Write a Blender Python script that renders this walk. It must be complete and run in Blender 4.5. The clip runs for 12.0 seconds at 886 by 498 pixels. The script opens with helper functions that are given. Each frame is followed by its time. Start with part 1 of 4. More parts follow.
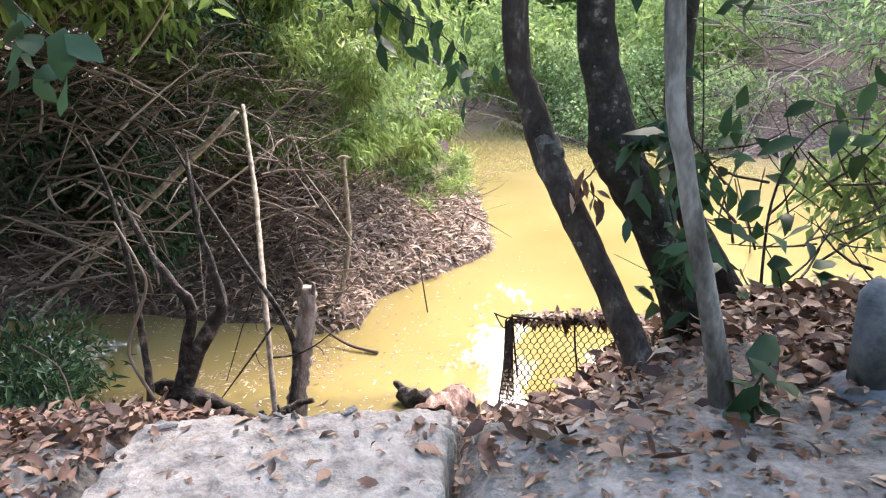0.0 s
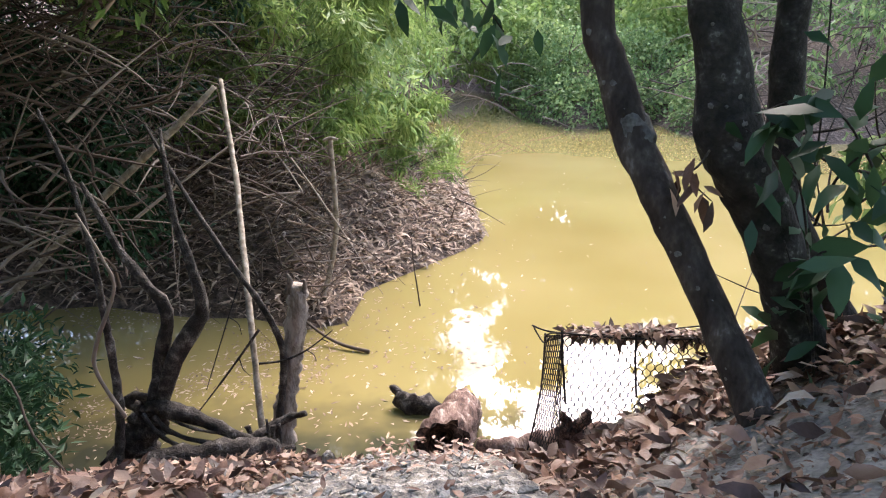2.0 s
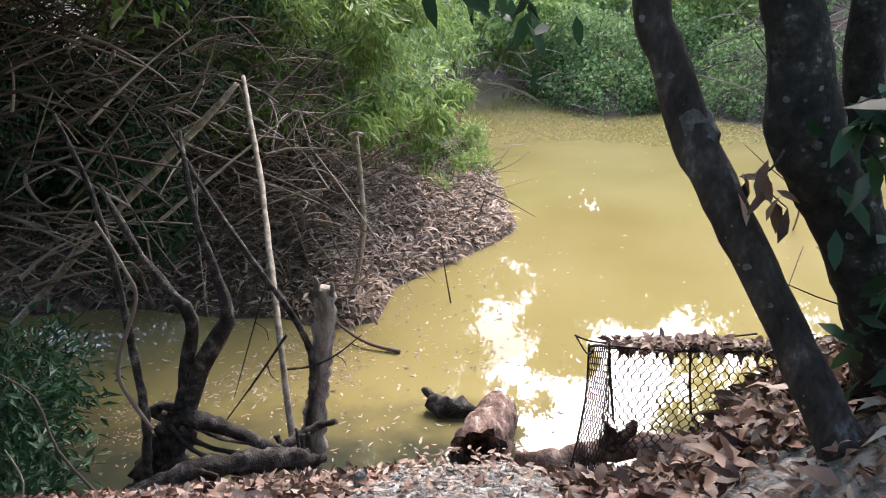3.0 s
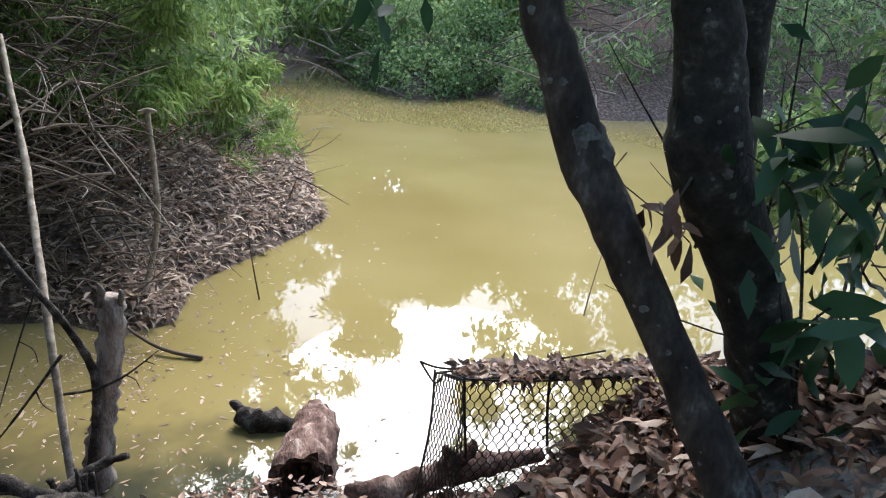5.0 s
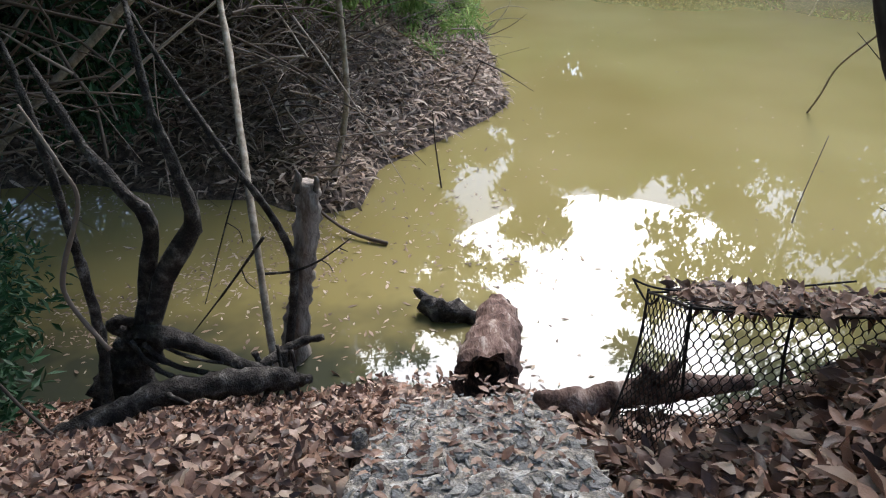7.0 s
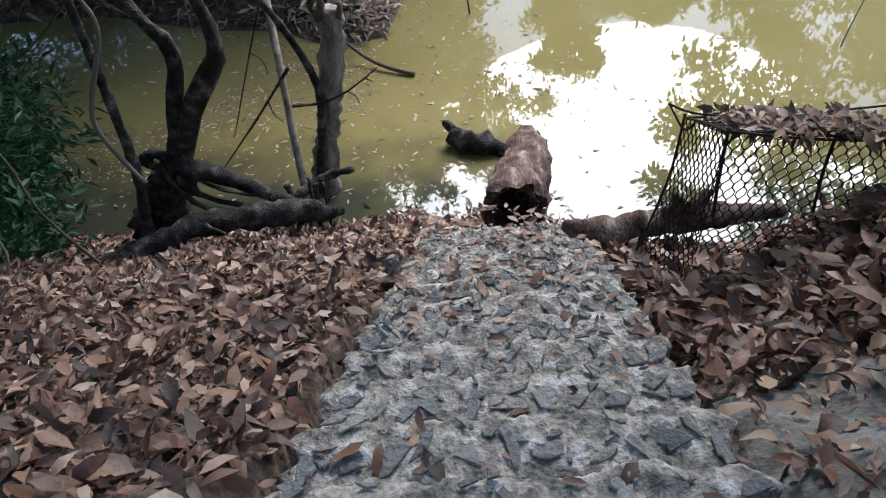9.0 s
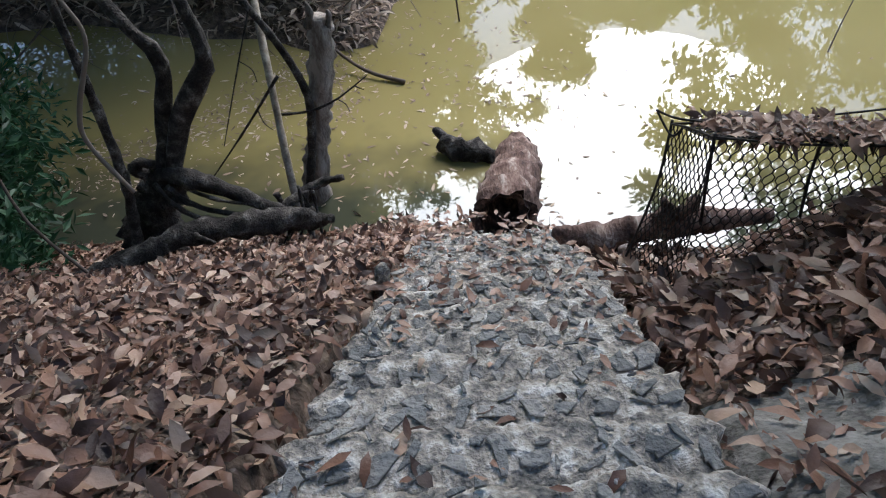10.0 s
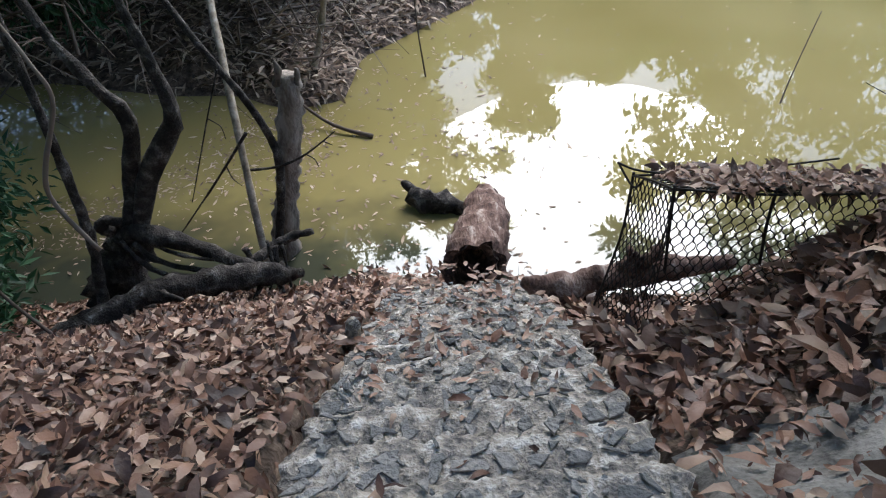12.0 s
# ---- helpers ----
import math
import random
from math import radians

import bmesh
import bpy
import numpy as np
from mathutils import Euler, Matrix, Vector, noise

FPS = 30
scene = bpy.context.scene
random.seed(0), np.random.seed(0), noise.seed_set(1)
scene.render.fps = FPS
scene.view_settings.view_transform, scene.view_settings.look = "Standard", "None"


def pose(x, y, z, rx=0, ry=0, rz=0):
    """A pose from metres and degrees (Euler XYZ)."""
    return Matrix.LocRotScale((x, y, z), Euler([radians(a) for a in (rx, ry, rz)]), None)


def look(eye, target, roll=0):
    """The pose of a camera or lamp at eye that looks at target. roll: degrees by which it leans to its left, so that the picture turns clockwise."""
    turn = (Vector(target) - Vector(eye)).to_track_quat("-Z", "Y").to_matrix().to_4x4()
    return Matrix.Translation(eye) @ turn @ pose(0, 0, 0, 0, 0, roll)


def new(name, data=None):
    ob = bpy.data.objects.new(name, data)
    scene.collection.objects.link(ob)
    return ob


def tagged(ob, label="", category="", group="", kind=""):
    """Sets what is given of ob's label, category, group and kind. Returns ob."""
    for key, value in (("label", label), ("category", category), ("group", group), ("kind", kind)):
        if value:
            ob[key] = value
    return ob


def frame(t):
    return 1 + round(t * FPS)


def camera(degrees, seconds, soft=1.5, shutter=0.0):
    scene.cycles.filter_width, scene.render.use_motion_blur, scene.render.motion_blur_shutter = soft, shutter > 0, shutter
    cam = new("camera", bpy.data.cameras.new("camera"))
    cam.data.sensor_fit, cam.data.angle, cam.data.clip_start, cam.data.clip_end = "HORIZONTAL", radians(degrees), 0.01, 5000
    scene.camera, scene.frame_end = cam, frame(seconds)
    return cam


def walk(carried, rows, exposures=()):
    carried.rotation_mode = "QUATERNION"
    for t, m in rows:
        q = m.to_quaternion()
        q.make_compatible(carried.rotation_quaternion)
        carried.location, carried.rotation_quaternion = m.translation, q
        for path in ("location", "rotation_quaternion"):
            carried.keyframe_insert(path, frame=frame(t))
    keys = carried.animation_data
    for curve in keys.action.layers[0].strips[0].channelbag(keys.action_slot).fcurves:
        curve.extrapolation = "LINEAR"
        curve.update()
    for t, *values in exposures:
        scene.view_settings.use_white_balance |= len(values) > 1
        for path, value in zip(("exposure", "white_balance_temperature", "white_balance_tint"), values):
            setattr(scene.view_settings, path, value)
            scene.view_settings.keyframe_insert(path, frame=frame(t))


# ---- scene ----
cam = camera(63.0, 12.0, soft=1.15)
PATH = [
    (0, (0.79, -1.945, 4.873), (0.643, -0.034, 4.301), -1.6),
    (0.5, (0.66, -1.762, 4.839), (0.586, 0.148, 4.251), -0.7),
    (1, (0.545, -1.539, 4.828), (0.524, 0.366, 4.218), -0.6),
    (1.5, (0.419, -1.332, 4.791), (0.409, 0.57, 4.173), -0.3),
    (2, (0.338, -1.073, 4.742), (0.271, 0.827, 4.121), -0.7),
    (2.5, (0.318, -0.914, 4.766), (0.176, 0.976, 4.127), -2.3),
    (2.7, (0.304, -0.859, 4.748), (0.148, 1.029, 4.108), -2.2),
    (4.3, (0.18, -0.251, 4.774), (0.271, 1.616, 4.062), -1.5),
    (4.5, (0.152, -0.229, 4.756), (0.299, 1.637, 4.052), -0.1),
    (5, (0.121, -0.087, 4.734), (0.516, 1.744, 4.035), 3.1),
    (5.5, (0.091, 0.048, 4.73), (0.539, 1.855, 3.999), 3.8),
    (6, (0.09, 0.198, 4.711), (0.359, 2.014, 3.918), 1.8),
    (6.5, (0.035, 0.211, 4.718), (0.147, 2.008, 3.847), 1.0),
    (7, (-0.051, 0.301, 4.672), (-0.119, 2.034, 3.676), -0.2),
    (7.5, (-0.066, 0.317, 4.63), (-0.225, 1.943, 3.475), -1.9),
    (7.7, (-0.064, 0.318, 4.627), (-0.23, 1.891, 3.402), -2.2),
    (9.3, (-0.059, 0.283, 4.637), (-0.19, 1.745, 3.278), -2.5),
    (9.5, (-0.053, 0.287, 4.635), (-0.181, 1.752, 3.279), -2.5),
    (10, (-0.043, 0.293, 4.635), (-0.161, 1.769, 3.29), -2.4),
    (10.5, (-0.037, 0.297, 4.632), (-0.141, 1.788, 3.303), -2.2),
    (11, (-0.029, 0.306, 4.631), (-0.117, 1.817, 3.324), -2.2),
    (11.5, (-0.033, 0.297, 4.649), (-0.099, 1.83, 3.367), -2.0),
    (12, (-0.039, 0.279, 4.665), (-0.075, 1.847, 3.424), -1.4),
]
walk(cam, [(t, look(e, g, r)) for t, e, g, r in PATH],
     exposures=[(0, 3.3, 7200, 25), (1, 3.1, 7100, 24), (2.5, 2.6, 6800, 20), (4.5, 2.28, 6400, 15), (5.5, 2.05, 6300, 13), (7, 1.75, 6200, 12), (9.5, 1.65, 5950, 10), (12, 1.68, 6000, 10)])

# ---- world, sun, exposure ----
world = bpy.data.worlds.new("sky")
scene.world = world
world.use_nodes = True
wn = world.node_tree
sky = wn.nodes.new("ShaderNodeTexSky")
sky.sky_type, sky.sun_disc = "NISHITA", False
sky.sun_elevation, sky.sun_rotation = radians(44), radians(13.3)
sky.air_density, sky.dust_density = 1.0, 1.0
wn.nodes["Background"].inputs["Strength"].default_value = 0.15
wn.links.new(sky.outputs[0], wn.nodes["Background"].inputs["Color"])
sun = new("sun", bpy.data.lights.new("sun", "SUN"))
sun.data.energy, sun.data.angle, sun.data.color = 2.1, radians(38), (1.0, 0.98, 0.95)
sun.matrix_world = look((2.15, 9.1, 39.03), (0, 0, 30))

rng = np.random.default_rng(7)


# ---- materials ----
def mat(name, stops, scale=8.0, rough=0.8, bump=0.3, fine=60.0, spec=0.3, metal=0.0, island=0.0, through_light=0.0, stretch=(1, 1, 1), dist=0.02, coarse=None):
    """A procedural surface: two noise scales through a colour ramp, bump, and shade that varies piece by piece."""
    m = bpy.data.materials.new(name)
    m.use_nodes = True
    n, l = m.node_tree.nodes, m.node_tree.links
    b = n["Principled BSDF"]
    b.inputs["Roughness"].default_value, b.inputs["Metallic"].default_value = rough, metal
    b.inputs["Specular IOR Level"].default_value = spec
    geo = n.new("ShaderNodeNewGeometry")
    mp = n.new("ShaderNodeMapping")
    mp.inputs["Scale"].default_value = stretch
    l.new(geo.outputs["Position"], mp.inputs["Vector"])
    big, small = n.new("ShaderNodeTexNoise"), n.new("ShaderNodeTexNoise")
    for t, s, d in ((big, scale, 5), (small, fine, 4)):
        t.inputs["Scale"].default_value, t.inputs["Detail"].default_value = s, d
        l.new(mp.outputs[0], t.inputs["Vector"])
    mix = n.new("ShaderNodeMath")
    mix.operation = "MULTIPLY_ADD"
    l.new(small.outputs["Fac"], mix.inputs[0])
    mix.inputs[1].default_value = 0.4
    l.new(big.outputs["Fac"], mix.inputs[2])
    sub = n.new("ShaderNodeMath")
    sub.operation = "SUBTRACT"
    l.new(mix.outputs[0], sub.inputs[0])
    sub.inputs[1].default_value = 0.2
    fac = sub.outputs[0]
    if island:
        info = n.new("ShaderNodeObjectInfo")
        add = n.new("ShaderNodeMath")
        add.operation = "ADD"
        l.new(geo.outputs["Random Per Island"], add.inputs[0])
        l.new(info.outputs["Random"], add.inputs[1])
        fr = n.new("ShaderNodeMath")
        fr.operation = "FRACT"
        l.new(add.outputs[0], fr.inputs[0])
        mx = n.new("ShaderNodeMix")
        mx.inputs["Factor"].default_value = island
        l.new(fac, mx.inputs["A"])
        l.new(fr.outputs[0], mx.inputs["B"])
        fac = mx.outputs["Result"]
    ramp = n.new("ShaderNodeValToRGB")
    e = ramp.color_ramp.elements
    while len(e) < len(stops):
        e.new(0.5)
    for el, (p, c) in zip(e, stops):
        el.position, el.color = p, (*c, 1)
    l.new(fac, ramp.inputs[0])
    l.new(ramp.outputs[0], b.inputs["Base Color"])
    if bump:
        bp = n.new("ShaderNodeBump")
        bp.inputs["Strength"].default_value, bp.inputs["Distance"].default_value = bump, dist
        l.new(mix.outputs[0], bp.inputs["Height"])
        l.new(bp.outputs[0], b.inputs["Normal"])
    if through_light:
        tr, ms = n.new("ShaderNodeBsdfTranslucent"), n.new("ShaderNodeMixShader")
        l.new(ramp.outputs[0], tr.inputs["Color"])
        ms.inputs[0].default_value = through_light
        l.new(b.outputs[0], ms.inputs[1])
        l.new(tr.outputs[0], ms.inputs[2])
        l.new(ms.outputs[0], n["Material Output"].inputs["Surface"])
    return m


M_SOIL = mat("soil", [(0.3, (0.095, 0.088, 0.08)), (0.5, (0.205, 0.19, 0.168)), (0.7, (0.33, 0.305, 0.275))], 6, 0.95, 0.9, 45, dist=0.04)
M_BANK = mat("bank_litter", [(0.3, (0.035, 0.025, 0.02)), (0.5, (0.095, 0.066, 0.05)), (0.7, (0.22, 0.16, 0.12))], 9, 0.95, 0.8, 30, dist=0.06)
M_MORTAR = mat("mortar", [(0.30, (0.10, 0.094, 0.088)), (0.42, (0.22, 0.20, 0.18)), (0.5, (0.34, 0.295, 0.245)), (0.57, (0.45, 0.40, 0.345)), (0.68, (0.62, 0.585, 0.54))], 13, 0.95, 1.0, 60, dist=0.05)
M_SLAB = mat("worn_concrete", [(0.3, (0.20, 0.18, 0.16)), (0.45, (0.33, 0.295, 0.255)), (0.6, (0.41, 0.37, 0.32)), (0.8, (0.50, 0.465, 0.415))], 10, 0.95, 0.8, 60, dist=0.03)
M_POLE = mat("pale_bamboo", [(0.3, (0.13, 0.10, 0.075)), (0.5, (0.28, 0.23, 0.175)), (0.7, (0.44, 0.38, 0.31))], 10, 0.8, 0.3, 50)
M_LICHEN = mat("lichen", [(0.3, (0.06, 0.055, 0.05)), (0.5, (0.12, 0.115, 0.105)), (0.7, (0.19, 0.185, 0.175))], 20, 0.95, 0.4, 90)
M_POST = mat("weathered_post", [(0.3, (0.07, 0.08, 0.09)), (0.7, (0.16, 0.175, 0.19))], 12, 0.8, 0.4, 60)
M_STONE = mat("slate_stone", [(0.15, (0.12, 0.118, 0.114)), (0.45, (0.22, 0.212, 0.20)), (0.7, (0.33, 0.305, 0.275)), (0.88, (0.46, 0.42, 0.365))], 14, 0.9, 1.0, 50, island=0.5, dist=0.04)
M_BARK = mat("bark_brown", [(0.3, (0.022, 0.016, 0.013)), (0.5, (0.052, 0.040, 0.034)), (0.62, (0.085, 0.07, 0.06)), (0.74, (0.21, 0.20, 0.185))], 9, 0.9, 0.7, 50, stretch=(1, 1, 0.5))
M_BARKDARK = mat("bark_dark", [(0.3, (0.012, 0.011, 0.009)), (0.55, (0.032, 0.028, 0.024)), (0.66, (0.06, 0.056, 0.05)), (0.74, (0.22, 0.22, 0.20))], 11, 0.9, 0.8, 50)
M_BARKPALE = mat("bark_pale", [(0.3, (0.07, 0.062, 0.055)), (0.5, (0.17, 0.16, 0.145)), (0.7, (0.33, 0.32, 0.30))], 9, 0.9, 0.5, 60, stretch=(1, 1, 0.4))
M_DEAD = mat("dead_wood", [(0.35, (0.06, 0.05, 0.042)), (0.5, (0.18, 0.145, 0.12)), (0.65, (0.34, 0.29, 0.25))], 14, 0.9, 0.8, 60, island=0.3, stretch=(1, 1, 0.4))
M_TWIG = mat("dry_twig", [(0.15, (0.045, 0.034, 0.027)), (0.5, (0.135, 0.10, 0.078)), (0.88, (0.32, 0.26, 0.21))], 3, 0.9, 0.2, 40, island=0.75)
M_BLACKWOOD = mat("black_wood", [(0.3, (0.010, 0.008, 0.007)), (0.5, (0.034, 0.027, 0.023)), (0.62, (0.085, 0.072, 0.062)), (0.76, (0.21, 0.19, 0.17))], 10, 0.85, 1.0, 70, dist=0.04)
M_LOG = mat("rotten_log", [(0.3, (0.035, 0.020, 0.016)), (0.45, (0.11, 0.062, 0.048)), (0.58, (0.21, 0.135, 0.108)), (0.72, (0.42, 0.34, 0.29))], 9, 0.9, 1.0, 60, stretch=(1, 0.3, 1), dist=0.04)
M_ROT = mat("rotten_heartwood", [(0.35, (0.014, 0.009, 0.008)), (0.52, (0.055, 0.031, 0.024)), (0.68, (0.20, 0.12, 0.092))], 16, 0.95, 1.0, 70)
M_WIRE = mat("rusty_wire", [(0.3, (0.012, 0.010, 0.010)), (0.7, (0.05, 0.04, 0.035))], 30, 0.7, 0.2, 90, metal=0.3)
M_LITTER = mat("fallen_leaf", [(0.08, (0.024, 0.011, 0.008)), (0.3, (0.092, 0.042, 0.026)), (0.52, (0.20, 0.098, 0.061)), (0.72, (0.31, 0.178, 0.118)), (0.88, (0.42, 0.295, 0.21)), (0.97, (0.58, 0.49, 0.40))], 9, 0.5, 0.4, 60, island=0.8, spec=0.4)
M_STRAW = mat("bamboo_litter", [(0.1, (0.10, 0.07, 0.05)), (0.5, (0.32, 0.22, 0.155)), (0.9, (0.55, 0.43, 0.32))], 4, 0.8, 0.1, 40, island=0.8)
M_GREEN = mat("bamboo_leaf", [(0.1, (0.08, 0.13, 0.035)), (0.5, (0.20, 0.31, 0.085)), (0.9, (0.42, 0.50, 0.20))], 0.6, 0.5, 0.0, 9, island=0.6, through_light=0.5)
M_BUSH = mat("bush_leaf", [(0.1, (0.045, 0.09, 0.035)), (0.5, (0.17, 0.28, 0.10)), (0.9, (0.40, 0.50, 0.23))], 0.5, 0.5, 0.0, 8, island=0.6, through_light=0.5)
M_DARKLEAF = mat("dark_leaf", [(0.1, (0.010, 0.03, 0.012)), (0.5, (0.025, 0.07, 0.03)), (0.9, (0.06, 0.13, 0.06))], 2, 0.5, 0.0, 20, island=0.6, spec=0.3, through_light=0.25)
M_CANOPY = mat("canopy_leaf", [(0.1, (0.05, 0.10, 0.03)), (0.5, (0.14, 0.24, 0.065)), (0.9, (0.30, 0.42, 0.13))], 0.4, 0.5, 0.0, 8, island=0.6, through_light=0.5)

M_WATER = bpy.data.materials.new("muddy_water")
M_WATER.use_nodes = True
_n, _l = M_WATER.node_tree.nodes, M_WATER.node_tree.links
_b = _n["Principled BSDF"]
_geo, _t1, _t2, _rp, _bp = (_n.new(k) for k in ("ShaderNodeNewGeometry", "ShaderNodeTexNoise", "ShaderNodeTexNoise", "ShaderNodeValToRGB", "ShaderNodeBump"))
_l.new(_geo.outputs["Position"], _t1.inputs["Vector"])
_l.new(_geo.outputs["Position"], _t2.inputs["Vector"])
_t1.inputs["Scale"].default_value, _t2.inputs["Scale"].default_value = 0.25, 2.2
_l.new(_t1.outputs["Fac"], _rp.inputs[0])
for _e, (_p, _c) in zip(_rp.color_ramp.elements, ((0.35, (0.215, 0.172, 0.062)), (0.65, (0.26, 0.21, 0.087)))):
    _e.position, _e.color = _p, (*_c, 1)
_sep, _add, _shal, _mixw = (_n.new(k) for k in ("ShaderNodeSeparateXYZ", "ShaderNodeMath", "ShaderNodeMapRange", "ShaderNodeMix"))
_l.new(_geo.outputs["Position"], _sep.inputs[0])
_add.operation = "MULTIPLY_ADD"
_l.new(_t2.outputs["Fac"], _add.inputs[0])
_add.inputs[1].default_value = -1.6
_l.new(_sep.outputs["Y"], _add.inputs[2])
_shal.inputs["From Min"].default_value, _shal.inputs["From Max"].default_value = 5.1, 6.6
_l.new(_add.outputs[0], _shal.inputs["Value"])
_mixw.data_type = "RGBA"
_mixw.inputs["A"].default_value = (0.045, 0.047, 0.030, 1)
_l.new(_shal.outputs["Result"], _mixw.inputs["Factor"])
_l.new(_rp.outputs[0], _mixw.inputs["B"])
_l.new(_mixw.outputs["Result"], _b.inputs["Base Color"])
_b.inputs["Roughness"].default_value, _b.inputs["IOR"].default_value = 0.015, 1.36
_l.new(_t2.outputs["Fac"], _bp.inputs["Height"])
_bp.inputs["Strength"].default_value, _bp.inputs["Distance"].default_value = 0.05, 0.01
_l.new(_bp.outputs[0], _b.inputs["Normal"])


# ---- builders ----
def mesh_of(name, verts, faces, material, smooth=True):
    me = bpy.data.meshes.new(name)
    me.from_pydata([tuple(v) for v in verts] if not isinstance(verts, np.ndarray) else verts.tolist(), [], faces if not isinstance(faces, np.ndarray) else faces.tolist())
    if material:
        me.materials.append(material)
    if smooth:
        me.polygons.foreach_set("use_smooth", [True] * len(me.polygons))
    me.update()
    return me


def part(name, me, parent=None, label="", m=None):
    ob = new(name, me)
    if parent is not None:
        ob.parent = parent
    if m is not None:
        ob.matrix_basis = m
    if label:
        ob["label"] = label
    return ob


def thing(name, at, label, category, group="", kind=""):
    ob = new(name)
    ob.location = at
    return tagged(ob, label, category, group, kind)


def smoothstep(a, b, x):
    t = np.clip((x - a) / (b - a), 0, 1)
    return t * t * (3 - 2 * t)


def tube(points, radii, seg=8, rough=0.0, freq=6.0, cap=True):
    """Vertices and faces of a tapered, slightly uneven tube along points."""
    P = np.array(points, float)
    R = np.interp(np.linspace(0, 1, len(P)), np.linspace(0, 1, len(radii)), radii)
    T = np.gradient(P, axis=0)
    T /= np.linalg.norm(T, axis=1)[:, None] + 1e-9
    up = np.array([0.0, 0, 1]) if abs(T[0][2]) < 0.9 else np.array([1.0, 0, 0])
    V, F = [], []
    a = np.linspace(0, 2 * math.pi, seg, endpoint=False)
    for i, (p, t, r) in enumerate(zip(P, T, R)):
        u = np.cross(t, up)
        u /= np.linalg.norm(u) + 1e-9
        w = np.cross(u, t)
        up = w
        for k in a:
            d = math.cos(k) * u + math.sin(k) * w
            rr = r
            if rough:
                q3 = Vector((p + d * r) * freq)
                rr *= 1 + rough * (noise.noise(q3) + 0.45 * noise.noise(q3 * 2.7) + 0.25 * noise.noise(q3 * 6.1))
            V.append(p + d * rr)
        if i:
            o, q = (i - 1) * seg, i * seg
            F += [(o + j, o + (j + 1) % seg, q + (j + 1) % seg, q + j) for j in range(seg)]
    if cap:
        F += [tuple(range(seg))[::-1], tuple(range((len(P) - 1) * seg, len(P) * seg))]
    return V, F


def spline(keys, n):
    """n points along a smooth line through keys."""
    K = np.array(keys, float)
    t = np.linspace(0, len(K) - 1, n)
    i = np.clip(t.astype(int), 0, len(K) - 2)
    f = (t - i)[:, None]
    p0, p1, p2, p3 = K[np.clip(i - 1, 0, None)], K[i], K[i + 1], K[np.clip(i + 2, None, len(K) - 1)]
    return 0.5 * (2 * p1 + (p2 - p0) * f + (2 * p0 - 5 * p1 + 4 * p2 - p3) * f ** 2 + (3 * p1 - p0 - 3 * p2 + p3) * f ** 3)


def join(pieces):
    V, F, o = [], [], 0
    for v, f in pieces:
        V += list(v)
        F += [tuple(j + o for j in q) for q in f]
        o += len(v)
    return V, F


def unit(v):
    return v / (np.linalg.norm(v, axis=-1, keepdims=True) + 1e-9)


def leaf_cloud(name, pos, length, width, direction, normal, material, curl=0.15, fine=False, seed=1):
    """One mesh of many leaves: pos, direction and normal are arrays of n rows; each leaf is folded along its rib."""
    g = np.random.default_rng(seed)
    n = len(pos)
    L = (np.full(n, length) if np.isscalar(length) else length)[:, None]
    W = (np.full(n, width) if np.isscalar(width) else width)[:, None]
    d = unit(direction)
    s = unit(np.cross(d, normal))
    u = np.cross(s, d)
    c = L * curl * g.uniform(-0.5, 1.5, (n, 1))
    if fine:
        b, t = pos, pos + d * L * 0.96 - u * c * 0.9
        m1, m2 = pos + d * L * 0.33 + u * c * 0.05, pos + d * L * 0.68 - u * c * 0.2
        lift = W * g.uniform(-0.25, 0.5, (n, 1))
        lift2 = W * g.uniform(-0.25, 0.5, (n, 1))
        l1, r1 = m1 - s * W * 0.9 + u * lift, m1 + s * W * 0.9 + u * lift2
        l2, r2 = m2 - s * W * 0.72 + u * lift2, m2 + s * W * 0.72 + u * lift
        V = np.stack([b, m1, m2, t, l1, l2, r1, r2], 1).reshape(-1, 3)
        F = []
        for k in range(n):
            o = 8 * k
            F += [(o, o + 1, o + 4), (o + 1, o + 2, o + 5, o + 4), (o + 2, o + 3, o + 5), (o, o + 6, o + 1), (o + 1, o + 6, o + 7, o + 2), (o + 2, o + 7, o + 3)]
        return mesh_of(name, V, F, material)
    m = pos + d * L * 0.45
    lift = u * W * 0.35
    V = np.stack([pos, m - s * W + lift, pos + d * L - u * c, m + s * W + lift], 1).reshape(-1, 3)
    o = 4 * np.arange(n)[:, None]
    F = np.concatenate([o + np.array([[0, 2, 1]]), o + np.array([[0, 3, 2]])], 0)
    return mesh_of(name, V, F, material, smooth=False)


def in_blobs(n, blobs, shell=0.55, seed=2):
    """n points in ellipsoids (x, y, z, rx, ry, rz), denser towards their outside, and the outward way."""
    g = np.random.default_rng(seed)
    B = np.array(blobs, float)
    w = B[:, 3] * B[:, 4] + B[:, 3] * B[:, 5] + B[:, 4] * B[:, 5]
    k = g.choice(len(B), n, p=w / w.sum())
    d = unit(g.normal(size=(n, 3)))
    r = shell + (1 - shell) * g.random((n, 1)) ** 0.7
    r *= 1 + 0.18 * g.normal(size=(n, 1))
    return B[k, :3] + d * r * B[k, 3:], d


